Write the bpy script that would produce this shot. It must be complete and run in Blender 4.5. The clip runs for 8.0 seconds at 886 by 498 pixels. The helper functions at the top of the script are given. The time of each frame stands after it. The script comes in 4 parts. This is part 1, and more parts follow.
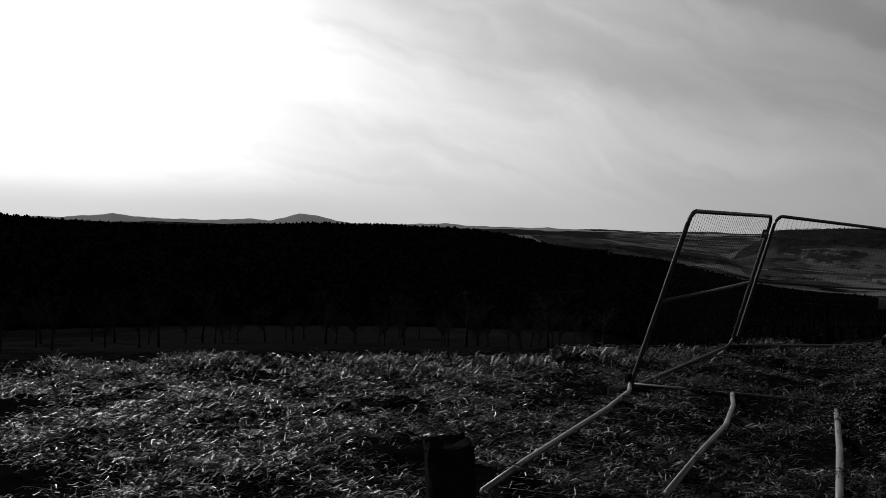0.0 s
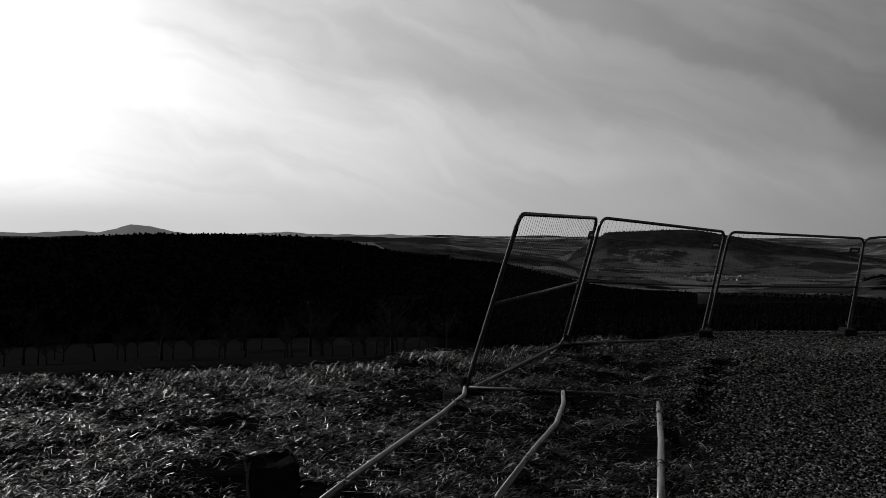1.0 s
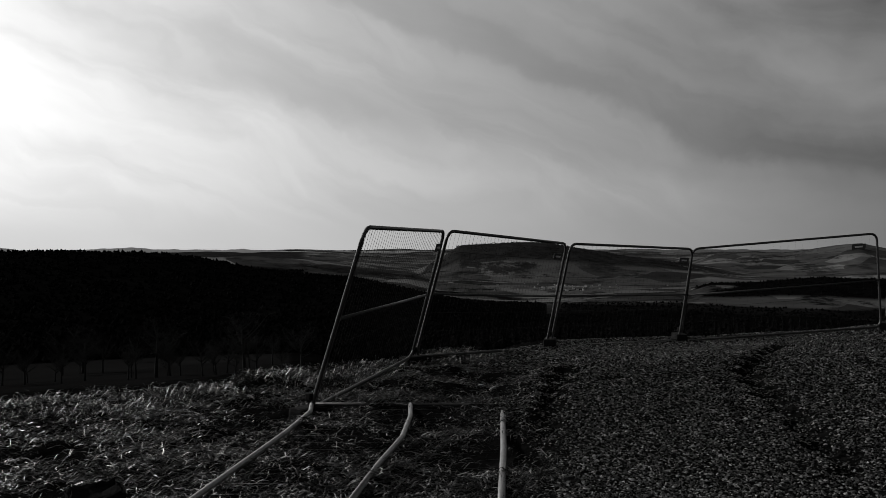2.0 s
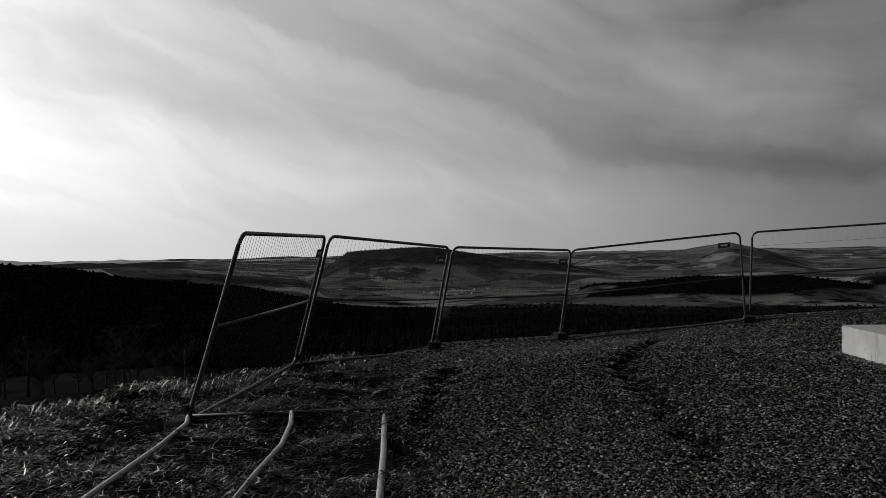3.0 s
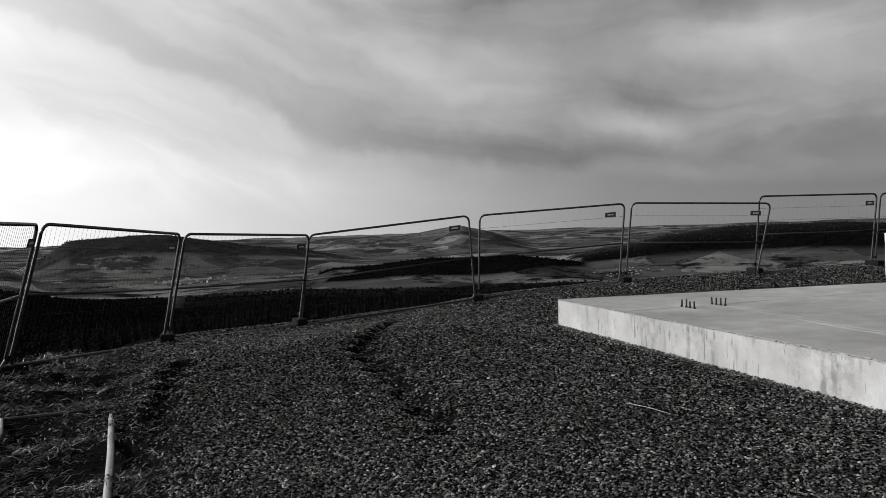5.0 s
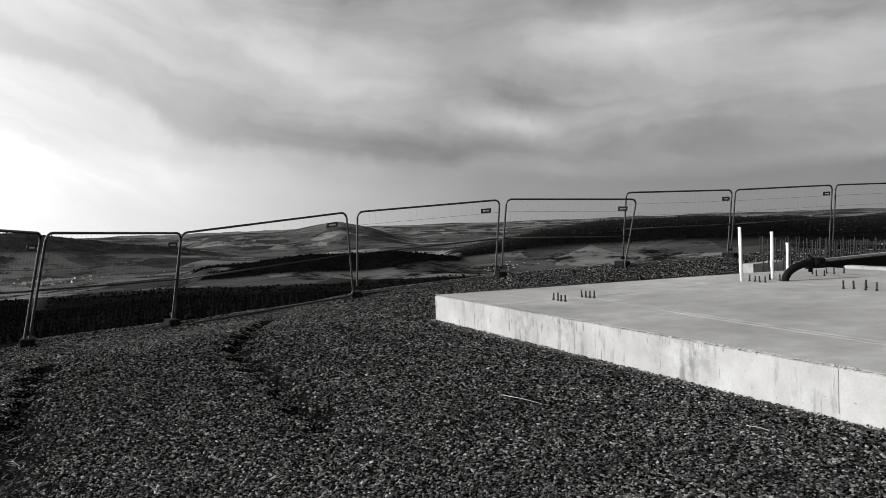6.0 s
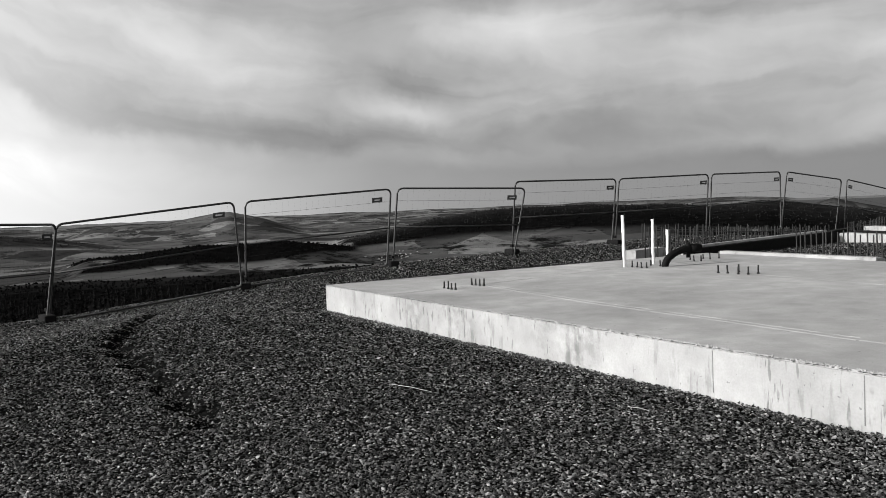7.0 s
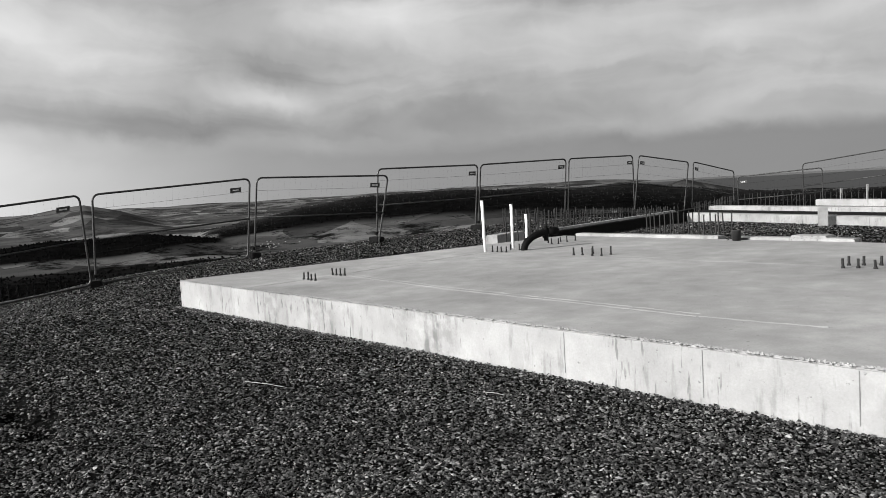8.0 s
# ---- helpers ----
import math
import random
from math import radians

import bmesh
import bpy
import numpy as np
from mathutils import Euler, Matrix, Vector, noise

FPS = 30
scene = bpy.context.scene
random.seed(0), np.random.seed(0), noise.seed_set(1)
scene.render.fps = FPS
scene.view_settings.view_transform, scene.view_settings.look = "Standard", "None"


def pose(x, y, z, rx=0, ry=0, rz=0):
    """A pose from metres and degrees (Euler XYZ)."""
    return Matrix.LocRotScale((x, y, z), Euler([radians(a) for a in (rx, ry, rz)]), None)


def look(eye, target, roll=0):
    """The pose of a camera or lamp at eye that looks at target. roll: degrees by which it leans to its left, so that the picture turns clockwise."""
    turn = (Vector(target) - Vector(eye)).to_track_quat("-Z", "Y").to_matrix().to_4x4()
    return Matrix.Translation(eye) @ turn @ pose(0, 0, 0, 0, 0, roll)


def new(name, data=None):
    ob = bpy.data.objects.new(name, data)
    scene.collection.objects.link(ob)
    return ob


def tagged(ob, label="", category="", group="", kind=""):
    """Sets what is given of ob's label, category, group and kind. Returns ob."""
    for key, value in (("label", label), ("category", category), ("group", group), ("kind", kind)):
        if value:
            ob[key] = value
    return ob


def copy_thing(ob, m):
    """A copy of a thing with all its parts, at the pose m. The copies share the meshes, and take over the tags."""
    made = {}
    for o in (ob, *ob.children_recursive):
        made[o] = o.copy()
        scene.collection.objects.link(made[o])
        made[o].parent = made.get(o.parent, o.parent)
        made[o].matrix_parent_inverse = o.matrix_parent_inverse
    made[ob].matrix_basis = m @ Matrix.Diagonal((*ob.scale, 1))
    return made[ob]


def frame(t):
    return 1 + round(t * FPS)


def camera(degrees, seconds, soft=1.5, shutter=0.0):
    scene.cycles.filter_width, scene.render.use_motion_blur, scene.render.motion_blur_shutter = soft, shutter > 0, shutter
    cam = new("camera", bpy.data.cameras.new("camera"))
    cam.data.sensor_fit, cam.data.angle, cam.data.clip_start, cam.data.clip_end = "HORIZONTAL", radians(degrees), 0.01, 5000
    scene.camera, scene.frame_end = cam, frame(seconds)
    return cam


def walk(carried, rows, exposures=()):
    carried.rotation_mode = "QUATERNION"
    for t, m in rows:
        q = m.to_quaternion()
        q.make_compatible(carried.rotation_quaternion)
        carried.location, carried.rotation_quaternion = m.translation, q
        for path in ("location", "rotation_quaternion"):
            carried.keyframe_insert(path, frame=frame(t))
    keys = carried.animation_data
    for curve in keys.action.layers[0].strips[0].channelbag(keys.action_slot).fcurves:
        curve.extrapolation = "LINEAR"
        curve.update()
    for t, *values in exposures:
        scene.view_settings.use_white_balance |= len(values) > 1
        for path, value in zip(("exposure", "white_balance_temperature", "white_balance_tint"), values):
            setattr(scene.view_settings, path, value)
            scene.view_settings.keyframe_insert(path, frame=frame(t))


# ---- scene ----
cam = camera(55.0, 8.0, soft=0.65)
PATH = [
    (0.0, pose(0.000, 0.000, 1.600, 87.943, -1.369, -0.000)),
    (0.5, pose(0.043, 0.102, 1.585, 88.140, -0.978, -4.686)),
    (1.0, pose(0.133, 0.172, 1.584, 88.585, -0.365, -10.555)),
    (1.5, pose(0.181, 0.197, 1.587, 89.055, -0.217, -16.006)),
    (3.0, pose(0.311, 0.121, 1.563, 89.838, 1.090, -27.783)),
    (3.5, pose(0.325, 0.141, 1.555, 89.420, 1.445, -32.157)),
    (4.0, pose(0.349, 0.156, 1.551, 88.943, 1.672, -36.627)),
    (4.5, pose(0.355, 0.161, 1.552, 88.611, 1.722, -40.977)),
    (6.0, pose(0.315, 0.080, 1.575, 87.791, 2.206, -53.387)),
    (6.5, pose(0.358, 0.095, 1.567, 87.356, 2.054, -57.071)),
    (7.0, pose(0.362, 0.065, 1.570, 86.783, 2.429, -60.591)),
    (7.5, pose(0.410, 0.026, 1.565, 86.050, 3.016, -64.995)),
    (8.0, pose(0.513, -0.014, 1.572, 85.468, 3.490, -69.429)),
]
walk(cam, PATH, [(0.0, -1.2), (1.5, -1.15), (3.0, -0.75), (3.5, -0.55), (4.5, -0.15), (6.0, 0.35), (6.5, 0.45), (8.0, 0.52)])

# ---- light ----
SUN_AZ, SUN_EL = -43.0, 25.5          # degrees; azimuth clockwise from +y
sun_dir = Vector((math.sin(radians(SUN_AZ)) * math.cos(radians(SUN_EL)),
                  math.cos(radians(SUN_AZ)) * math.cos(radians(SUN_EL)), math.sin(radians(SUN_EL))))
sun = new("sun", bpy.data.lights.new("sun", "SUN"))
sun.data.energy, sun.data.angle, sun.data.color = 5.0, radians(0.4), (1.0, 0.985, 0.96)
sun.matrix_world = look(sun_dir * 50, (0, 0, 0))


class Nodes:
    """Short hand for building a node tree."""
    def __init__(self, tree):
        self.tree = tree
        tree.nodes.clear()

    def add(self, kind, ins=(), **props):
        n = self.tree.nodes.new(kind)
        if "operation" in props:
            n.operation = props["operation"]
        if "use_clamp" in props:
            n.use_clamp = props["use_clamp"]
        if "interpolation_type" in props:
            n.interpolation_type = props["interpolation_type"]
        if "vector_type" in props:
            n.vector_type = props["vector_type"]
        if "attribute_name" in props:
            n.attribute_name = props["attribute_name"]
        for k, v in dict(ins).items():
            if isinstance(v, bpy.types.NodeSocket):
                self.tree.links.new(v, n.inputs[k])
            else:
                n.inputs[k].default_value = v
        return n

    def m(self, op, a, b=0.0, c=0.0, clamp=False):
        return self.add("ShaderNodeMath", {0: a, 1: b, 2: c}, operation=op, use_clamp=clamp).outputs[0]

    def ramp(self, fac, stops, interpolation="LINEAR"):
        n = self.add("ShaderNodeValToRGB", {0: fac})
        n.color_ramp.interpolation = interpolation
        while len(n.color_ramp.elements) < len(stops):
            n.color_ramp.elements.new(0.5)
        for e, (p, v) in zip(n.color_ramp.elements, stops):
            e.position, e.color = p, (v, v, v, 1)
        return n.outputs[0]

    def noise(self, vec, scale, detail=4.0, rough=0.55, distortion=0.0):
        return self.add("ShaderNodeTexNoise", {"Vector": vec, "Scale": scale, "Detail": detail, "Roughness": rough,
                                               "Distortion": distortion}).outputs[0]

    def span(self, x, a, b, lo=0.0, hi=1.0):
        return self.add("ShaderNodeMapRange", {0: x, 1: a, 2: b, 3: lo, 4: hi}, interpolation_type="SMOOTHSTEP").outputs[0]


world = bpy.data.worlds.new("sky")
scene.world = world
world.use_nodes = True
W = Nodes(world.node_tree)
sky = W.add("ShaderNodeTexSky")
sky.sky_type, sky.sun_disc, sky.sun_elevation, sky.sun_rotation = "NISHITA", False, radians(SUN_EL), radians(SUN_AZ)
grey = W.add("ShaderNodeRGBToBW", {0: sky.outputs[0]}).outputs[0]
way = W.add("ShaderNodeTexCoord").outputs["Generated"]
sep = W.add("ShaderNodeSeparateXYZ", {0: way})
up = W.m("MAXIMUM", sep.outputs[2], 0.0)
# the cloud is thinnest, and brightest, a little beside the sun
THIN_AZ = radians(-51.0)
thin_dir = (math.sin(THIN_AZ) * math.cos(radians(SUN_EL)), math.cos(THIN_AZ) * math.cos(radians(SUN_EL)), math.sin(radians(SUN_EL)))
dot = W.add("ShaderNodeVectorMath", {0: way, 1: thin_dir}, operation="DOT_PRODUCT").outputs["Value"]
flatway = W.m("SQRT", W.m("MAXIMUM", W.m("SUBTRACT", 1.0, W.m("POWER", sep.outputs[2], 2.0)), 0.001))
side = W.m("DIVIDE", W.m("ADD", W.m("MULTIPLY", sep.outputs[0], math.sin(THIN_AZ)), W.m("MULTIPLY", sep.outputs[1], math.cos(THIN_AZ))), flatway)
glow = W.m("MINIMUM", W.m("MULTIPLY", W.m("POWER", W.m("MAXIMUM", dot, 0.0), 6.0), 14.0), 3.6)
# open sky: bright towards the sun, dull away from it
clear = W.m("MULTIPLY", W.ramp(W.span(side, -1.0, 1.0), [(0.0, 0.08), (0.16, 0.09), (0.28, 0.108), (0.42, 0.18), (0.54, 0.26), (0.62, 0.305), (0.8, 0.45), (0.91, 0.55), (1.0, 0.57)]), 4.0)
# bearing and height of the way in degrees, a little warped so that the clouds fray
fray = W.m("SUBTRACT", W.noise(way, 7.0, 5.0, 0.55), 0.5)
fray_b = W.m("SUBTRACT", W.noise(way, 16.0, 4.0, 0.55, 0.4), 0.5)
bearing = W.m("ADD", W.m("MULTIPLY", W.m("ARCTAN2", sep.outputs[0], sep.outputs[1]), 180 / math.pi), W.m("MULTIPLY", fray, 7.0))
rise = W.m("ADD", W.m("MULTIPLY", W.m("ARCSINE", sep.outputs[2]), 180 / math.pi), W.m("ADD", W.m("MULTIPLY", fray_b, 1.6), W.m("MULTIPLY", fray, 1.2)))
around = W.add("ShaderNodeMapRange", {0: bearing, 1: -60.0, 2: 120.0}).outputs[0]


def edge_curve(points):
    """Height in degrees of a cloud's lower edge against the bearing."""
    return W.m("MULTIPLY", W.ramp(around, [((a + 60) / 180, e / 30) for a, e in points], "B_SPLINE"), 30.0)


def puff(a, e, ra, re, lean=0.0):
    """A soft oval of cloud round a bearing and height; lean is its rise for each degree of bearing."""
    da = W.m("SUBTRACT", bearing, a)
    de = W.m("SUBTRACT", W.m("SUBTRACT", rise, e), W.m("MULTIPLY", da, lean))
    q = W.m("ADD", W.m("POWER", W.m("ABSOLUTE", W.m("DIVIDE", da, ra)), 2.0), W.m("POWER", W.m("ABSOLUTE", W.m("DIVIDE", de, re)), 2.0))
    return W.m("EXPONENT", W.m("MULTIPLY", q, -1.0))


# the great bank with its long slanting edge
over = W.m("SUBTRACT", rise, edge_curve([(-60, 28), (-10, 23), (6, 18.5), (13, 15.5), (19, 13.2), (26, 11.1), (31, 9.0), (36, 6.3), (42, 4.1), (51, 2.9), (62, 2.4), (120, 1.6)]))
cover = W.span(over, -0.5, 0.9)
band = W.m("EXPONENT", W.m("MULTIPLY", W.m("POWER", W.m("ABSOLUTE", W.m("DIVIDE", W.m("SUBTRACT", over, 1.4), 1.7)), 2.0), -1.0))
band = W.m("MULTIPLY", band, W.ramp(around, [(0.3, 0.25), (0.45, 0.6), (0.55, 1.0), (0.72, 0.85), (0.85, 0.3)]))
along_edge = W.add("ShaderNodeCombineXYZ", {0: W.m("MULTIPLY", bearing, 0.075), 1: W.m("MULTIPLY", over, 0.30), 2: 3.7}).outputs[0]
streak = W.m("SUBTRACT", W.noise(along_edge, 1.0, 4.0, 0.5, 0.6), 0.5)
lumps = W.m("SUBTRACT", W.noise(way, 9.0, 4.0, 0.5, 0.3), 0.5)
tone = W.m("ADD", W.m("MULTIPLY", streak, 1.0), W.m("MULTIPLY", lumps, 0.5))
for a, e, ra, re, lean, amount in ((59.2, 5.6, 3.0, 0.9, -0.18, 0.38), (43.5, 10.2, 5.5, 1.5, -0.35, 0.34), (50.0, 10.6, 5.0, 1.3, -0.1, 0.26), (65.5, 11.2, 7.0, 1.1, 0.06, 0.34),
                                   (80.5, 9.3, 6.0, 1.2, 0.1, 0.22), (92.0, 8.6, 8.0, 1.0, 0.12, 0.22), (58.0, 8.0, 4.5, 1.0, -0.25, -0.30), (63.5, 13.6, 6.0, 1.3, 0.05, -0.34),
                                   (79.0, 12.6, 6.0, 1.8, 0.1, -0.34), (50.0, 14.8, 5.0, 1.2, 0.1, -0.28), (53.0, 5.0, 4.0, 1.2, -0.1, -0.16), (66.0, 5.0, 8.0, 1.6, 0.0, -0.12)):
    tone = W.m("ADD", tone, W.m("MULTIPLY", puff(a, e, ra, re, lean), amount))
shade = W.m("MULTIPLY", W.m("MAXIMUM", W.m("ADD", tone, 1.0), 0.4), 0.55)
shade = W.m("MULTIPLY", shade, W.m("SUBTRACT", 1.0, W.m("MULTIPLY", band, 0.38)))
cloudy = W.m("ADD", W.m("ADD", W.m("ADD", shade, W.m("MULTIPLY", W.span(side, -0.2, 0.45), 0.74)), W.m("MULTIPLY", grey, 0.01)), W.m("MULTIPLY", glow, 0.6))
# a thin veil over the bright half, with a softer edge of its own
veil_over = W.m("SUBTRACT", rise, edge_curve([(-60, 22), (-12, 15), (-6, 10.6), (2, 9.8), (8, 8.7), (16, 7.6), (25, 6.2), (34, 4.0), (50, 1.0), (120, 0.5)]))
veil = W.m("MULTIPLY", W.span(veil_over, -0.8, 1.4, 1.08, 0.90), W.span(streak, -0.3, 0.3, 0.86, 1.12))
light = W.add("ShaderNodeMix", {0: cover, 2: W.m("MULTIPLY", W.m("ADD", clear, W.m("MULTIPLY", glow, 0.6)), veil), 3: cloudy}).outputs[0]
# thinner, darker sky towards the zenith
light = W.m("MULTIPLY", light, W.span(sep.outputs[2], 0.27, 0.62, 1.0, 0.2))
# pale air over the horizon
haze = W.span(up, 0.0, 0.075, 1.0, 0.0)
mixed = W.add("ShaderNodeMix", {0: W.m("MULTIPLY", haze, 0.85), 2: light, 3: W.m("MULTIPLY", clear, 0.97)}).outputs[0]
bg = W.add("ShaderNodeBackground", {0: mixed, 1: 0.6})
W.add("ShaderNodeOutputWorld", {0: bg.outputs[0]})


# ---- materials ----
def material(name, lo, hi, scale=6.0, rough=0.8, metal=0.0, bump=0.0, bump_scale=40.0, spread=0.0, specular=0.5):
    """A grey material with two scales of variation and fine relief."""
    mat = bpy.data.materials.new(name)
    mat.use_nodes = True
    N = Nodes(mat.node_tree)
    co = N.add("ShaderNodeTexCoord").outputs["Object"]
    v = N.m("ADD", N.m("MULTIPLY", N.noise(co, scale), 0.6), N.m("MULTIPLY", N.noise(co, scale * 9), 0.4))
    if spread:
        isl = N.add("ShaderNodeNewGeometry").outputs["Random Per Island"]
        v = N.m("ADD", N.m("MULTIPLY", v, 1 - spread), N.m("MULTIPLY", isl, spread))
    col = N.ramp(v, [(0.3, lo), (0.7, hi)])
    b = N.add("ShaderNodeBsdfPrincipled", {"Base Color": col, "Roughness": rough, "Metallic": metal, "Specular IOR Level": specular})
    if bump:
        bp = N.add("ShaderNodeBump", {"Strength": bump, "Distance": 0.01, "Height": N.noise(co, bump_scale, 6)})
        N.tree.links.new(bp.outputs[0], b.inputs["Normal"])
    N.add("ShaderNodeOutputMaterial", {0: b.outputs[0]})
    return mat


M_STEEL = material("galvanised_steel", 0.018, 0.045, 12, 0.42, 0.3, 0.1, 60, 0, 0.55)
# brighter steel for the fallen tubes, sun glints painted into its colour
M_STEEL_GLINT = material("steel_tube_glint", 0.16, 0.34, 14, 0.42, 0.6, 0.15, 70)
M_WIRE = material("wire_steel", 0.01, 0.02, 12, 0.9, 0.0, 0, 40, 0, 0.0)
M_RUST = material("rusty_steel", 0.012, 0.04, 30, 0.9, 0.0, 0.3, 120, 0, 0.1)
M_TAG = material("dark_plastic_tag", 0.03, 0.05, 8, 0.5)
M_TAGBAR = material("pale_print", 0.45, 0.6, 8, 0.6)
# rubber of the ballast blocks; also the painted shade of the foundation walls
M_FOOT_SHADE = material("rubber_foot_wall_shade", 0.003, 0.009, 10, 0.95, 0, 0.4, 60, 0, 0.1)
M_BLACK = material("black_plastic_hose", 0.003, 0.007, 10, 0.7, 0, 0, 40, 0, 0.06)
M_WHITE = material("white_plastic_pipe", 0.72, 0.82, 6, 0.4)
M_CLAD = material("dark_bucket_plastic", 0.015, 0.03, 6, 0.6, 0, 0, 40, 0, 0.2)
M_STUMP = material("weathered_dark_wood", 0.006, 0.02, 20, 1.0, 0, 0.6, 50, 0, 0.0)
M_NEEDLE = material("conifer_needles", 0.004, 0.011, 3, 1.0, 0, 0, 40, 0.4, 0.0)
M_BARK = material("dark_bark", 0.015, 0.035, 4, 1.0, 0, 0.4, 20, 0, 0.0)
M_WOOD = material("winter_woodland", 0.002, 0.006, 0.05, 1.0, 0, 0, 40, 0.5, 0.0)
# the same woods far off, with the haze painted into their colour
M_HAZEWOOD = material("hazed_far_woodland", 0.009, 0.019, 0.02, 1.0, 0, 0, 40, 0.5, 0.0)
M_SEAM = material("grey_seam", 0.09, 0.17, 14, 0.9)
M_HOUSE = material("white_render_wall", 0.2, 0.32, 0.3, 0.8)
M_ROOF = material("roof_tiles", 0.08, 0.16, 0.3, 0.8)


def stone_material():
    """Crushed slate: mostly near black, with a few pale broken faces."""
    mat = bpy.data.materials.new("slate_chips")
    mat.use_nodes = True
    N = Nodes(mat.node_tree)
    isl = N.add("ShaderNodeNewGeometry").outputs["Random Per Island"]
    co = N.add("ShaderNodeTexCoord").outputs["Object"]
    patch, grain = N.noise(co, 0.9, 4), N.noise(co, 160, 3)
    col = N.ramp(isl, [(0.0, 0.004), (0.35, 0.017), (0.7, 0.068), (0.93, 0.165), (1.0, 0.28)])
    col = N.m("MULTIPLY", col, N.m("MULTIPLY", N.span(patch, 0.3, 0.7, 0.75, 1.25), N.span(grain, 0.3, 0.7, 0.75, 1.25)))
    b = N.add("ShaderNodeBsdfPrincipled", {"Base Color": col, "Roughness": 0.6, "Specular IOR Level": 0.12})
    N.add("ShaderNodeOutputMaterial", {0: b.outputs[0]})
    return mat


M_STONE = stone_material()


def concrete_material():
    """Pale cast concrete: cloudy, with drips and stains down its upright faces."""
    mat = bpy.data.materials.new("pale_concrete")
    mat.use_nodes = True
    N = Nodes(mat.node_tree)
    co = N.add("ShaderNodeTexCoord").outputs["Object"]
    upright = N.span(N.m("ABSOLUTE", N.add("ShaderNodeSeparateXYZ", {0: N.add("ShaderNodeNewGeometry").outputs["Normal"]}).outputs[2]), 0.3, 0.7, 1.0, 0.0)
    big, mid, fine = N.noise(co, 0.45, 5), N.noise(co, 2.6, 6, 0.6), N.noise(co, 60, 4)
    tall = N.add("ShaderNodeMapping", {"Vector": co, "Scale": (1.0, 1.0, 0.16)}).outputs[0]
    drip = N.m("MULTIPLY", N.span(N.noise(tall, 9.0, 5, 0.65), 0.52, 0.64), N.span(N.noise(co, 2.2, 4), 0.38, 0.58))
    thread = N.m("MULTIPLY", N.span(N.noise(tall, 26.0, 2, 0.5), 0.60, 0.66), N.span(N.noise(co, 3.5, 3), 0.46, 0.58))
    blotch = N.m("MULTIPLY", N.span(N.noise(co, 1.1, 6, 0.6), 0.50, 0.66), N.span(N.noise(co, 9.0, 6, 0.7), 0.38, 0.6))
    v = N.m("ADD", N.m("MULTIPLY", big, 0.5), N.m("ADD", N.m("MULTIPLY", mid, 0.38), N.m("MULTIPLY", fine, 0.12)))
    pit = N.span(N.noise(co, 22, 2), 0.70, 0.75)
    col = N.m("MULTIPLY", N.ramp(v, [(0.36, 0.185), (0.52, 0.272), (0.66, 0.375)]), N.m("SUBTRACT", 1.0, N.m("MULTIPLY", pit, 0.4)))
    stain = N.m("MULTIPLY", upright, N.m("ADD", N.m("MULTIPLY", drip, 0.26), N.m("ADD", N.m("MULTIPLY", thread, 0.42), N.m("MULTIPLY", blotch, 0.25))), clamp=True)
    col = N.m("MULTIPLY", col, N.m("SUBTRACT", 1.0, stain))
    bp = N.add("ShaderNodeBump", {"Strength": 0.4, "Distance": 0.012, "Height": N.m("ADD", mid, N.m("SUBTRACT", N.m("MULTIPLY", fine, 0.5), N.m("MULTIPLY", pit, 0.6)))})
    b = N.add("ShaderNodeBsdfPrincipled", {"Base Color": col, "Roughness": 0.8, "Normal": bp.outputs[0], "Specular IOR Level": 0.3})
    N.add("ShaderNodeOutputMaterial", {0: b.outputs[0]})
    return mat


M_CONC = concrete_material()


def straw_material():
    """Dead grass: bleached blades among near-black ones, whose colour holds the hollows' shade."""
    mat = bpy.data.materials.new("dead_grass")
    mat.use_nodes = True
    N = Nodes(mat.node_tree)
    isl = N.add("ShaderNodeNewGeometry").outputs["Random Per Island"]
    co = N.add("ShaderNodeTexCoord").outputs["Object"]
    hollow_shade = N.noise(co, 1.3, 4)
    v = N.m("ADD", N.m("MULTIPLY", isl, 0.8), N.m("MULTIPLY", N.m("SUBTRACT", hollow_shade, 0.5), 0.7))
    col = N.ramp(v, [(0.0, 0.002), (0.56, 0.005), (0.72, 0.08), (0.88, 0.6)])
    b = N.add("ShaderNodeBsdfPrincipled", {"Base Color": col, "Roughness": 0.4, "Specular IOR Level": 0.4})
    N.add("ShaderNodeOutputMaterial", {0: b.outputs[0]})
    return mat


M_STRAW = straw_material()


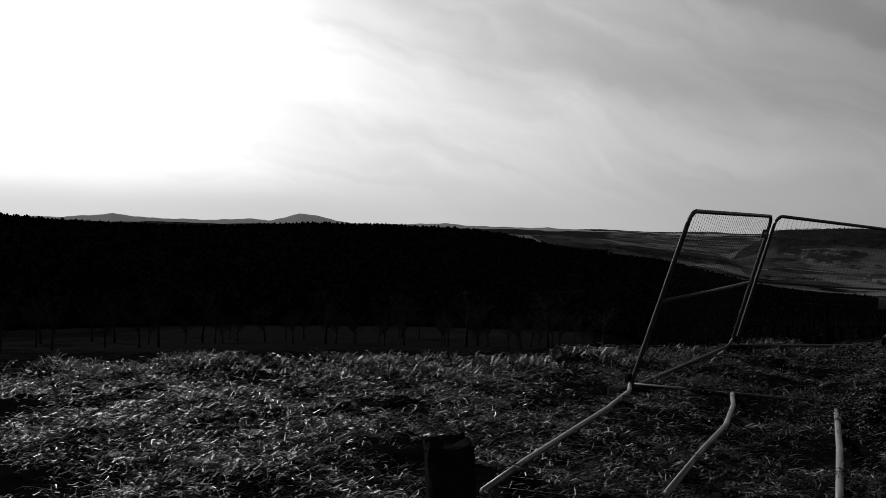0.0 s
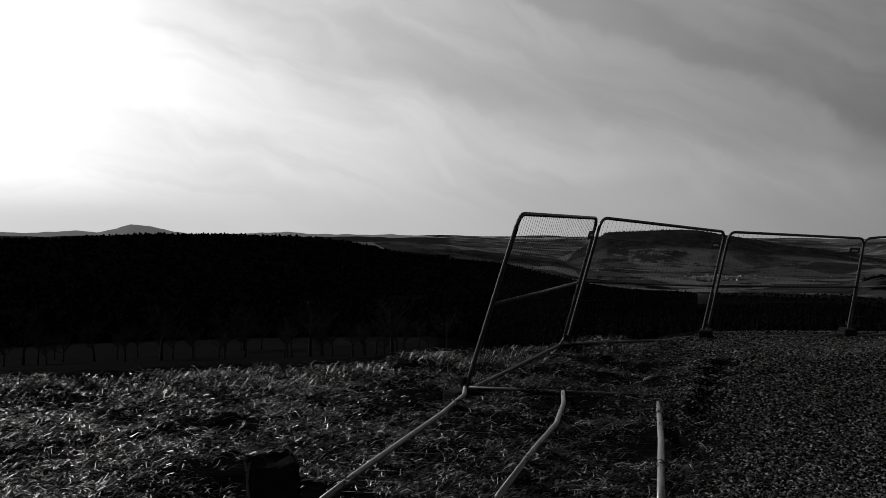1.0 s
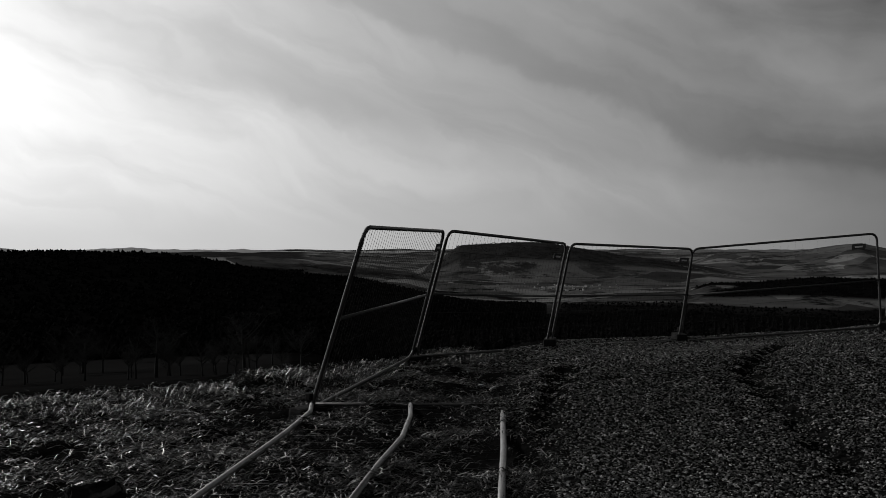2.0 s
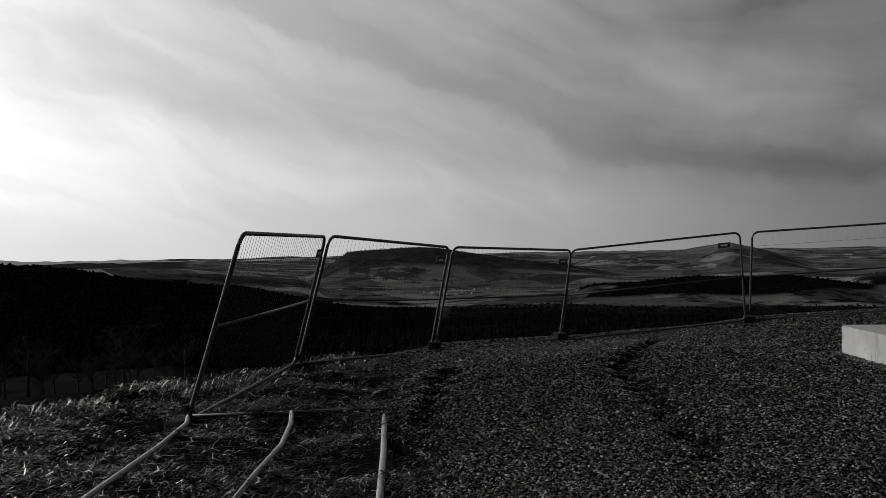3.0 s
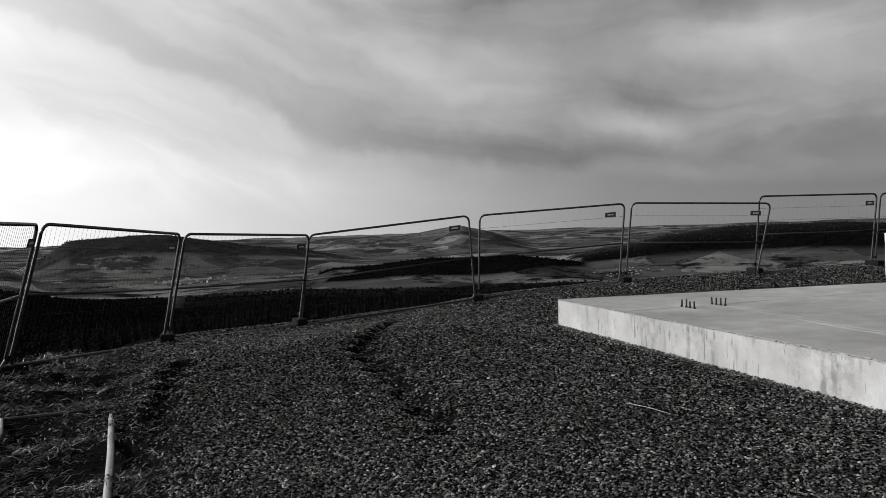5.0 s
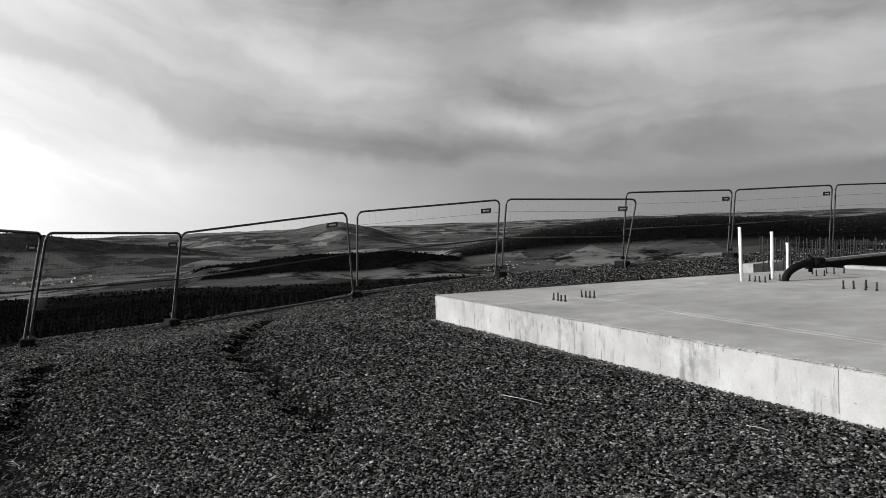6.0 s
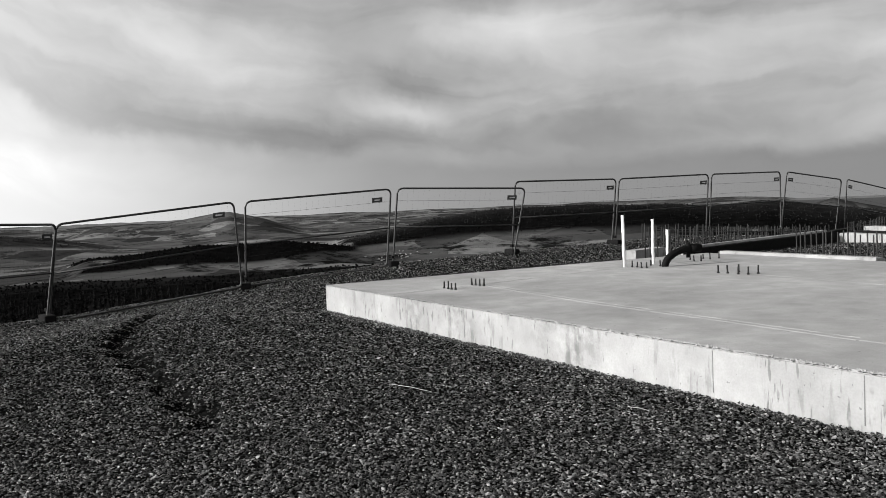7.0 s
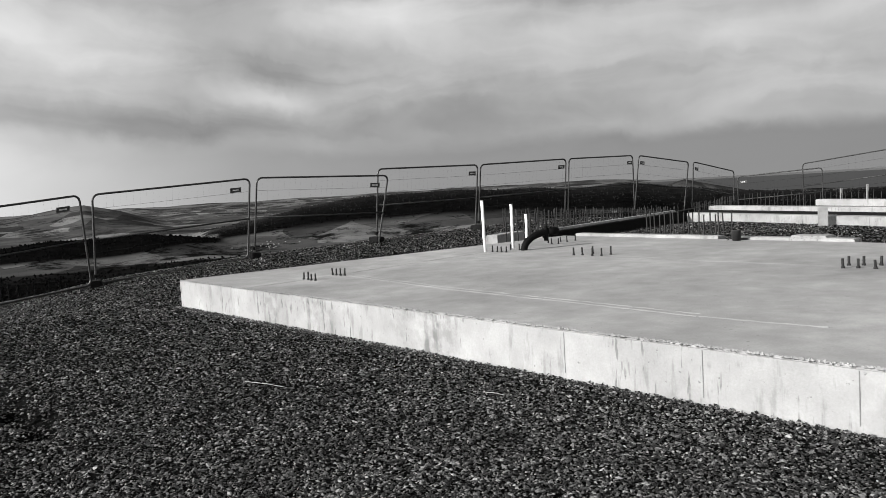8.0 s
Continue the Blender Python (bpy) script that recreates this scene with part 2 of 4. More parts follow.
def ground_material():
    mat = bpy.data.materials.new("ground")
    mat.use_nodes = True
    N = Nodes(mat.node_tree)
    co = N.add("ShaderNodeTexCoord").outputs["Object"]
    woods = N.add("ShaderNodeAttribute", attribute_name="woods").outputs["Fac"]
    grit = N.add("ShaderNodeAttribute", attribute_name="grit").outputs["Fac"]
    farm = N.add("ShaderNodeAttribute", attribute_name="farm").outputs["Fac"]
    # near ground: grit and earth, with the shade in their gaps painted near black
    chips = N.add("ShaderNodeTexVoronoi", {"Vector": co, "Scale": 28.0})
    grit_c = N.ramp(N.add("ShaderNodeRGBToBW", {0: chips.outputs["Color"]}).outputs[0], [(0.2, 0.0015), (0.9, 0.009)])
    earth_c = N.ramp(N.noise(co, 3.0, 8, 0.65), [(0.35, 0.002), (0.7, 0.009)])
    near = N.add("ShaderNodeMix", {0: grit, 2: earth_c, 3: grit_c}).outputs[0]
    # land: a patchwork of fields with hedges and woods
    flat = N.add("ShaderNodeMapping", {"Vector": co, "Scale": (1.0, 1.0, 0.0), "Rotation": (0, 0, 0.5)}).outputs[0]
    warp = N.add("ShaderNodeVectorMath", {0: flat, 1: N.add("ShaderNodeVectorMath", {0: N.add("ShaderNodeTexNoise", {"Vector": flat, "Scale": 0.004}).outputs["Color"], 1: (160, 160, 0)}, operation="MULTIPLY").outputs[0]}, operation="ADD").outputs[0]
    cells = N.add("ShaderNodeTexVoronoi", {"Vector": warp, "Scale": 0.0105})
    field = N.ramp(N.add("ShaderNodeRGBToBW", {0: cells.outputs["Color"]}).outputs[0], [(0.15, 0.025), (0.5, 0.06), (0.85, 0.15)])
    field = N.m("MULTIPLY", field, N.span(N.noise(flat, 0.02, 6), 0.25, 0.75, 0.7, 1.2))
    copse = N.span(N.noise(flat, 0.007, 9, 0.78), 0.50, 0.58)
    wooded = N.m("MAXIMUM", N.span(woods, 0.3, 0.6), N.m("MULTIPLY", copse, 0.95), clamp=True)
    # wooded ground pales with distance, haze painted into its colour
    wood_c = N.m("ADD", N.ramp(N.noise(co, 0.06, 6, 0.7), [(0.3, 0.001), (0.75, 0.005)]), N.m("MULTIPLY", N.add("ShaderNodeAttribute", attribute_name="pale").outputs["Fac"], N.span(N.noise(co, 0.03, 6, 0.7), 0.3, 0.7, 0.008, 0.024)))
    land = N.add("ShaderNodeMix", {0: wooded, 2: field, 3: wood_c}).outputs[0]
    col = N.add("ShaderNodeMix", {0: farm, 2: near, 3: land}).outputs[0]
    bp = N.add("ShaderNodeBump", {"Strength": 0.5, "Distance": 0.02, "Height": N.noise(co, 12, 6)})
    b = N.add("ShaderNodeBsdfPrincipled", {"Base Color": col, "Roughness": 1.0, "Normal": bp.outputs[0], "Specular IOR Level": 0.0})
    N.add("ShaderNodeOutputMaterial", {0: b.outputs[0]})
    return mat


def haze_glow_material(glow=0.13, paint=0.10):
    """Far ridges as a plain backdrop: the haze of bright air painted on as glow."""
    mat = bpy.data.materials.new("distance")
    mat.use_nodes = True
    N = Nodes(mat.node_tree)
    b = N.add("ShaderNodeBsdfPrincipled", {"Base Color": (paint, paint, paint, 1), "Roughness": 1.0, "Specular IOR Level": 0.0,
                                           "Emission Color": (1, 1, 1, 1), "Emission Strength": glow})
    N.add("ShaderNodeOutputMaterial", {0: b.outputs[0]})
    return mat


M_GROUND, M_FAR, M_FAR_DULL = ground_material(), haze_glow_material(0.16), haze_glow_material(0.06, 0.05)


# ---- mesh helpers ----
def mesh_object(name, verts, faces, mat, parent=None, smooth=False, label=""):
    me = bpy.data.meshes.new(name)
    me.from_pydata([tuple(v) for v in verts], [], faces)
    me.materials.append(mat)
    if smooth:
        me.shade_smooth()
    ob = new(name, me)
    ob.parent = parent
    return tagged(ob, label)


def part(name, bm, mat, parent=None, label="", smooth=False):
    me = bpy.data.meshes.new(name)
    bmesh.ops.recalc_face_normals(bm, faces=bm.faces)
    bm.to_mesh(me)
    bm.free()
    me.materials.append(mat)
    if smooth:
        me.shade_smooth()
    ob = new(name, me)
    ob.parent = parent
    return tagged(ob, label)


def tube_data(path, radius, sides=8, closed=False, verts=None, faces=None):
    """Vertices and faces of a tube along a path; radius may be one number or one for each point."""
    verts, faces = ([] if verts is None else verts), ([] if faces is None else faces)
    start, n = len(verts), len(path)
    pts = [Vector(p) for p in path]
    for i, p in enumerate(pts):
        a = pts[i - 1] if (i or closed) else p
        b = pts[(i + 1) % n] if (i < n - 1 or closed) else p
        t = (b - a).normalized()
        u = t.cross(Vector((0.31, 0.17, 0.93))).normalized()
        w = t.cross(u)
        r = radius[i] if isinstance(radius, (list, tuple)) else radius
        for s in range(sides):
            ang = 2 * math.pi * s / sides
            verts.append(p + (u * math.cos(ang) + w * math.sin(ang)) * r)
    rings = n if closed else n - 1
    for i in range(rings):
        a, b = start + i * sides, start + ((i + 1) % n) * sides
        for s in range(sides):
            q = (s + 1) % sides
            faces.append((a + s, a + q, b + q, b + s))
    if not closed:
        faces.append(tuple(start + s for s in reversed(range(sides))))
        faces.append(tuple(start + (n - 1) * sides + s for s in range(sides)))
    return verts, faces


def tube(name, path, radius, mat, parent=None, sides=8, closed=False, label=""):
    v, f = tube_data(path, radius, sides, closed)
    return mesh_object(name, v, f, mat, parent, True, label)


def box_bm(sx, sy, sz, m=None, bevel=0.0, seg=2):
    bm = bmesh.new()
    bmesh.ops.create_cube(bm, size=1.0, matrix=(m or Matrix()) @ Matrix.Diagonal((sx, sy, sz, 1)))
    if bevel:
        bmesh.ops.bevel(bm, geom=bm.edges[:], offset=bevel, segments=seg, affect="EDGES", profile=0.6)
    return bm


def thing(name, label, category, group="", at=None):
    ob = new(name)
    ob.empty_display_size = 0.1
    if at is not None:
        ob.matrix_world = at
    return tagged(ob, label, category, group)


EYE = (0.35, 0.15)


def polar(az, d, z):
    return Vector((EYE[0] + d * math.sin(radians(az)), EYE[1] + d * math.cos(radians(az)), z))


# ---- terrain ----
def smooth(x):
    x = np.clip(x, 0, 1)
    return x * x * (3 - 2 * x)


RIM_AZ = (-180, -70, -30, 0, 14, 20, 27, 37, 42, 46, 58, 66, 72, 78, 82, 88, 96, 110, 180)
RIM_R = (60, 30, 10.2, 10.0, 11.6, 12.8, 15.5, 18.3, 19.0, 19.6, 21.2, 23.0, 25.5, 28.0, 31.0, 37.0, 39.0, 50, 60)
RIM_Z = (0, 0, -0.05, -0.05, -0.04, -0.05, -0.24, -0.40, -0.30, -0.15, 0.08, 0.14, 0.16, 0.12, 0.05, -0.75, -0.5, 0, 0)
SLOPE = ((-180, -20, 10, 24, 40, 60, 180), (0.155, 0.157, 0.16, 0.20, 0.20, 0.26, 0.26))
VALLEY = ((0, 300, 800, 1500, 3000, 4800), (-42, -46, -76, -84, -66, -42))
# hills: distance, half-widths in front and behind, woodedness, azimuths, heights as seen from the hilltop in degrees
HILLS = (
    (900, 650, 300, 1.0, (-60, -40, -27, -18, -10.7, -4, 0.6, 4, 8.2, 14.8, 20, 27, 33), (-0.4, -0.3, -0.45, -0.62, -0.5, -0.65, -0.92, -1.3, -1.85, -2.3, -3.3, -5.0, -9)),
    (1800, 500, 400, 0.25, (-6, 0, 3, 8, 11, 14, 18, 22), (-4, -1.1, -0.9, -1.0, -1.2, -1.55, -2.0, -3.5)),
    (2200, 420, 500, 0.8, (17.5, 19, 20.2, 21.4, 24, 27.4, 31, 34.7, 39.6, 46, 52), (-3.5, -1.7, -1.05, -0.25, -0.15, -0.08, -0.55, -1.2, -2.1, -2.6, -3.4)),
    (1330, 260, 300, 0.85, (33, 37.7, 41, 44.6, 49.8, 52.5, 55, 58, 62), (-5, -2.85, -2.5, -2.1, -2.3, -2.65, -3.2, -4.1, -5.4)),
    (2700, 420, 500, 0.4, (35, 38, 40.4, 42, 44, 46.5, 48.5, 51.3, 55, 60), (-2.0, -0.85, -0.55, -0.7, -0.4, -0.15, -0.65, -1.5, -2.0, -2.4)),
    (1700, 600, 500, 0.8, (50, 54, 57, 60, 63.9, 70, 75.7, 78, 81.2, 84, 88, 91.6, 96, 110), (-4, -2.3, -1.7, -1.0, -0.66, -0.68, -0.76, -1.0, -0.92, -1.35, -1.75, -1.85, -1.8, -1.8)),
    (3000, 300, 400, 0.5, (82.5, 84.0, 85.2, 87.0, 91), (-2.2, -1.15, -0.78, -1.25, -2.2)),
)


# upper edge of the slab's long face, and the grooves with fewer chips in the gravel
FACE_A, FACE_B = (10.85, 8.12), (3.49, -4.7)
GROOVES = (((10.3, 11.4), (9.3, 10.5), (7.32, 8.6), (6.6, 7.5), (5.75, 6.05), (4.95, 4.7)), ((5.5, 9.85), (4.36, 8.06), (3.5, 6.55)))


def groove_depth(x, y):
    """1 in the middle of a groove, 0 away from them; uneven along its way."""
    far = np.full(np.shape(x), 9.0)
    for line in GROOVES:
        for (ax, ay), (bx, by) in zip(line, line[1:]):
            f = np.clip(((x - ax) * (bx - ax) + (y - ay) * (by - ay)) / ((bx - ax) ** 2 + (by - ay) ** 2), 0, 1)
            far = np.minimum(far, np.hypot(x - ax - f * (bx - ax), y - ay - f * (by - ay)))
    far = far + 0.05 * np.sin(x * 9 + y * 4) + 0.03 * np.sin(y * 17)
    return smooth((0.20 - far) / 0.15)


def face_distance(x, y):
    """Metres in front of the slab's long face."""
    dx, dy = FACE_B[0] - FACE_A[0], FACE_B[1] - FACE_A[1]
    return ((x - FACE_A[0]) * dy - (y - FACE_A[1]) * dx) / math.hypot(dx, dy)


def height(x, y):
    """Ground height at places given as arrays; also how wooded they are."""
    x, y = np.asarray(x, float), np.asarray(y, float)
    r, az = np.hypot(x - EYE[0], y - EYE[1]), np.degrees(np.arctan2(x - EYE[0], y - EYE[1]))
    rim, rz = np.interp(az, RIM_AZ, RIM_R), np.interp(az, RIM_AZ, RIM_Z)
    top = rz * smooth((r - 0.62 * rim) / (0.38 * rim))
    top = top - 0.13 * (1 - grit_mask(x, y)) * smooth((r - 2.0) / 2.5)
    bumps = 0.05 * np.sin(x * 3.1 + y) * np.sin(y * 2.7) + 0.025 * np.sin(x * 7 + 2) * np.sin(y * 6.1 + x * 2)
    top = top + bumps * (1 - grit_mask(x, y)) * smooth((r - 2) / 2) * smooth((40 - r) / 10)
    top = top + 0.03 * np.sin(x * 13 + 3 * np.sin(y * 2.3)) * np.sin(y * 10.3 + x * 1.5) * (1 - grit_mask(x, y)) * smooth((r - 2) / 2) * smooth((14 - r) / 3)
    top = top - 0.07 * groove_depth(x, y)
    ahead = face_distance(x, y)
    top = top - 0.055 * smooth((1.6 - np.abs(ahead)) / 1.5)
    top = top + 0.10 * smooth((x - 16.5) / 3) * smooth((az - 72) / 6) * smooth((34 - r) / 6)
    over = np.maximum(r - rim, 0)
    soft = over * over / (over + 1.5)
    valley = np.interp(r, *VALLEY)
    valley = valley - 0.021 * r * smooth((az - 80) / 10) * smooth((160 - az) / 30) * smooth((r - 600) / 600)
    z = np.maximum(top - np.interp(az, *SLOPE) * soft, valley + 0 * r)
    wood = smooth((r - 215) / 15) * smooth((14 - az) / 6)
    wood = np.maximum(wood, smooth((r - 70) / 20) * smooth((az - 22) / 4) * smooth((240 - r) / 30))
    wood = np.maximum(wood, smooth((az - 8) / 4) * smooth((32 - az) / 6) * smooth((r - 45) / 20) * smooth((900 - r) / 60))
    wood = np.maximum(wood, smooth((az - 19) / 3) * smooth((52 - az) / 3) * smooth((r - 60) / 20) * smooth((980 - r) / 60))
    # the meadow on the gentler side
    meadow = np.interp(r, (10, 30, 60, 100, 150, 200, 240, 300, 330), (-0.18, -3.45, -8.3, -14.1, -20.6, -25.4, -28, -31, -46))
    share = smooth((20 - az) / 10) * smooth((az + 70) / 20) * (r > rim + 2) * smooth((r - rim - 2) / 8)
    z = z * (1 - share) + np.maximum(meadow, valley) * share
    wood = np.maximum(wood, 0.53 * share * (r < 300))
    wood = np.maximum(wood, 0.55 * smooth((az - 24) / 5) * smooth((82 - az) / 8) * smooth((r - 200) / 30) * smooth((1150 - r) / 60))
    for dist, front, back, w, azs, els in HILLS:
        crest = 1.6 + dist * np.tan(np.radians(np.interp(az, azs, els)))
        u = np.where(r < dist, (r - dist + front) / front, (dist + back - r) / back)
        rise = valley + (crest - valley) * smooth(u)
        higher = (rise > z + 0.5) & (r > 150)
        taper = smooth((crest - valley) / 26 + 0.25 * np.sin(x * 0.021 + y * 0.013) + 0.15 * np.sin(y * 0.047)) if w < 0.9 else 1.0
        wood = np.where(higher, np.maximum(w * smooth((u - 0.3) * 3) * taper, 0 if w < 0.9 else w), wood)
        z = np.where(r > 150, np.maximum(z, rise), z)
    z = z + (np.sin(x * 0.011 + 1.3) * np.sin(y * 0.009) * 5 + np.sin(x * 0.031) * np.sin(y * 0.027 + 2) * 1.6) * smooth((r - 400) / 600)
    return z, wood


def grit_mask(x, y):
    """1 on the gravel pad, 0 on the rough grass."""
    wob = 0.35 * np.sin(y * 1.7) + 0.25 * np.sin(x * 2.3 + y * 0.9)
    return smooth((x - (0.45 * y + 0.35) + wob) / 0.9 + 0.5)


def build_ground():
    azs = np.concatenate([np.arange(-180, -42, 3.0), np.arange(-42, 104, 0.3), np.arange(104, 180, 3.0)])
    rs = np.concatenate([np.arange(0.6, 3.4, 0.4), np.arange(3.4, 13, 0.14), np.arange(13, 30, 0.4), np.geomspace(30, 4900, 170)])
    A, R = np.meshgrid(np.radians(azs), rs, indexing="ij")
    X, Y = EYE[0] + R * np.sin(A), EYE[1] + R * np.cos(A)
    Z, wood = height(X, Y)
    na, nr = A.shape
    verts = np.stack([X.ravel(), Y.ravel(), Z.ravel()], 1)
    i = np.arange(na)[:, None] * nr + np.arange(nr - 1)[None, :]
    j = ((np.arange(na) + 1) % na)[:, None] * nr + np.arange(nr - 1)[None, :]
    faces = np.stack([i.ravel(), (i + 1).ravel(), (j + 1).ravel(), j.ravel()], 1).tolist()
    verts = np.vstack([verts, [[EYE[0], EYE[1], 0.0]]])
    c = len(verts) - 1
    faces += [(c, a * nr, ((a + 1) % na) * nr) for a in range(na)]
    me = bpy.data.meshes.new("ground")
    me.from_pydata(verts.tolist(), [], faces)
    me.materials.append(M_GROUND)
    me.shade_smooth()
    far = smooth((R - 35) / 40).ravel()
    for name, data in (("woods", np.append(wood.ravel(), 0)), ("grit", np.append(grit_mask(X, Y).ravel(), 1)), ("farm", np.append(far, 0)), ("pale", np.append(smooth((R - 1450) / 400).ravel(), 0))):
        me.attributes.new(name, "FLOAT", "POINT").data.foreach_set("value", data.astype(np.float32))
    return tagged(new("ground", me), "hilltop of dark gravel and dead grass above wooded hills", "ground", kind="structure")


build_ground()


def far_ridge(dist, azs, els, label, mat=M_FAR):
    """A ridge on the skyline, with a front slope."""
    a = np.arange(azs[0], azs[-1] + 0.01, 0.2)
    e = np.interp(a, azs, els) + 0.02 * np.sin(a * 2.9) + 0.012 * np.sin(a * 7.3)
    verts, faces = [], []
    for k, (aa, ee) in enumerate(zip(a, e)):
        for d, z in ((dist - 350, -62), (dist - 90, 1.6 + dist * math.tan(radians(ee)) - 12), (dist, 1.6 + dist * math.tan(radians(ee))), (dist + 200, -60)):
            verts.append(polar(aa, d, z))
        if k:
            for q in range(3):
                faces.append((4 * k - 4 + q, 4 * k + q, 4 * k + q + 1, 4 * k - 3 + q))
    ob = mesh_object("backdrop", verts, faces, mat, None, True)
    return tagged(ob, label, "distant hills", kind="structure")


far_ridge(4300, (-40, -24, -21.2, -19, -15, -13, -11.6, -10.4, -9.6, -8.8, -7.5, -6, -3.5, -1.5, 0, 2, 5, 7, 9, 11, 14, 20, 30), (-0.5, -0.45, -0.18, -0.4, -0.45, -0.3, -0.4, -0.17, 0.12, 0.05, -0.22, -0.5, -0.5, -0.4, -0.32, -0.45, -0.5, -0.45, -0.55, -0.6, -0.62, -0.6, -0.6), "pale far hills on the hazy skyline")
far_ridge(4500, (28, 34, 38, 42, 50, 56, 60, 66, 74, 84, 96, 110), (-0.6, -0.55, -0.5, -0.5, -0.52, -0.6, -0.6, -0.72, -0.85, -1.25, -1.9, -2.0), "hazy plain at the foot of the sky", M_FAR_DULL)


# ---- slab ----
SLAB_TOP = 0.355
C0, C1, C2, C3 = Vector((*FACE_A, 0)), Vector((17.2, 3.75, 0)), Vector((11.3, -5.1, 0)), Vector((*FACE_B, 0))


def prism(name, corners, z0, z1, mat, bevel=0.02, parent=None, label="", cuts=0):
    bm = bmesh.new()
    f = bm.faces.new([bm.verts.new((p[0], p[1], z0)) for p in corners])
    up = bmesh.ops.extrude_face_region(bm, geom=[f])
    for v in [g for g in up["geom"] if isinstance(g, bmesh.types.BMVert)]:
        v.co.z = z1
    if cuts:
        bmesh.ops.subdivide_edges(bm, edges=[e for e in bm.edges if abs(e.verts[0].co.z - e.verts[1].co.z) < 1e-6], cuts=cuts, use_grid_fill=True)
    rim = [e for e in bm.edges if e.calc_face_angle(0) > 0.5]
    if bevel:
        bmesh.ops.bevel(bm, geom=rim, offset=bevel, segments=2, affect="EDGES")
    return part(name, bm, mat, parent, label)


slab = thing("foundation_slab", "thick pale concrete foundation slab lying on dark gravel", "foundation")
prism("slab_body", [C0, C1, C2, C3], -0.25, SLAB_TOP, M_CONC, 0.018, slab)


def ridge(p, q, w, h, name="joint_ridge"):
    """A thin raised line of mortar on the slab, a little ragged."""
    p, q = Vector(p), Vector(q)
    n = max(4, int((q - p).length / 0.05))
    side = (q - p).normalized().cross(Vector((0, 0, 1)))
    verts, faces = [], []
    for i in range(n + 1):
        c = p.lerp(q, i / n) + side * random.uniform(-0.012, 0.012)
        a, b = random.uniform(0.3, 1.3), random.uniform(0.3, 1.3)
        verts += [c - side * w * a, c + Vector((0, 0, h * b)), c + side * w * b]
        if i:
            k = 3 * i
            faces += [(k - 3, k, k + 1, k - 2), (k - 2, k + 1, k + 2, k - 1)]
    return mesh_object(name, verts, faces, M_CONC, slab)


for line, w, h in ((((9.75, 6.3), (10.36, 5.98), (11.0, 5.66), (12.4, 5.06), (13.9, 4.38)), 0.024, 0.010),
                   (((11.05, 5.48), (9.5, 3.43), (8.47, 1.8), (7.66, 0.57), (7.15, -0.42)), 0.022, 0.006),
                   (((11.15, 5.42), (9.6, 3.37), (8.56, 1.75), (7.75, 0.5)), 0.012, 0.004),
                   (((14.0, 3.9), (12.55, 1.6), (11.84, 0.71), (11.25, -0.28), (10.0, -2.3)), 0.016, 0.004)):
    for p, q in zip(line, line[1:]):
        ridge((*p, SLAB_TOP), (*q, SLAB_TOP), w, h)
turn = math.degrees(math.atan2(C3.y - C0.y, C3.x - C0.x))
for y in (4.64, 1.5, 0.41, -0.5, -1.9):
    p = C0.lerp(C3, (C0.y - y) / (C0.y - C3.y))
    part("form_joint", box_bm(0.006, 0.006, 0.33, pose(p.x, p.y, 0.165, 0, 0, turn)), M_SEAM, slab, "dark seam left by the formwork boards")
# ---- fence ----
LEAN = "galvanised mesh panel of a mobile site fence"


def fence_panel(bl, br, tl, tr, tag_at=0.93, verticals=34, wire=0.0015, label=LEAN):
    """One panel spanned by its four corners: a bent tube frame, a middle rail, wires and a tag."""
    bl, br, tl, tr = map(Vector, (bl, br, tl, tr))
    base = thing("mobile_fence", label, "fence panel", "site fence panels", Matrix.Translation(bl))
    o = bl

    def at(u, v):
        return (bl * (1 - u) + br * u) * (1 - v) + (tl * (1 - u) + tr * u) * v - o
    L, H, rc = (br - bl).length, (tl - bl).length, 0.13
    loop = []
    for cu, cv, a0 in ((rc / L, rc / H, 180), (1 - rc / L, rc / H, 270), (1 - rc / L, 1 - rc / H, 0), (rc / L, 1 - rc / H, 90)):
        for k in range(5):
            a = radians(a0 + 22.5 * k)
            loop.append(at(cu + math.cos(a) * rc / L, cv + math.sin(a) * rc / H))
    tube("frame", loop, 0.0225, M_STEEL, base, 8, True)
    tube("middle_rail", [at(0.004, 0.5), at(0.5, 0.497), at(0.996, 0.5)], 0.019, M_STEEL, base, 6)
    for k in range(verticals):
        u = (k + 1) / (verticals + 1)
        tube("wire", [at(u, 0.01), at(u, 0.99)], wire, M_WIRE, base, 3)
    for v in (0.2, 0.35, 0.68, 0.84):
        tube("cross_wire", [at(0.005, v), at(0.995, v)], 0.0028, M_WIRE, base, 3)
    if tag_at:
        c = at(tag_at, 0.875)
        ux, uz = (br - bl).normalized(), (tl - bl).normalized()
        uy = uz.cross(ux).normalized()
        m = Matrix((ux, uy, uz)).transposed().to_4x4()
        m.translation = c - uy * 0.012
        tag = part("tag", box_bm(0.27, 0.008, 0.11, m, 0.003, 1), M_TAG, base, "small dark plate on the wires")
        m2 = m.copy()
        m2.translation = c - uy * 0.019
        part("print_bar", box_bm(0.15, 0.004, 0.03, m2), M_TAGBAR, tag)
    return base


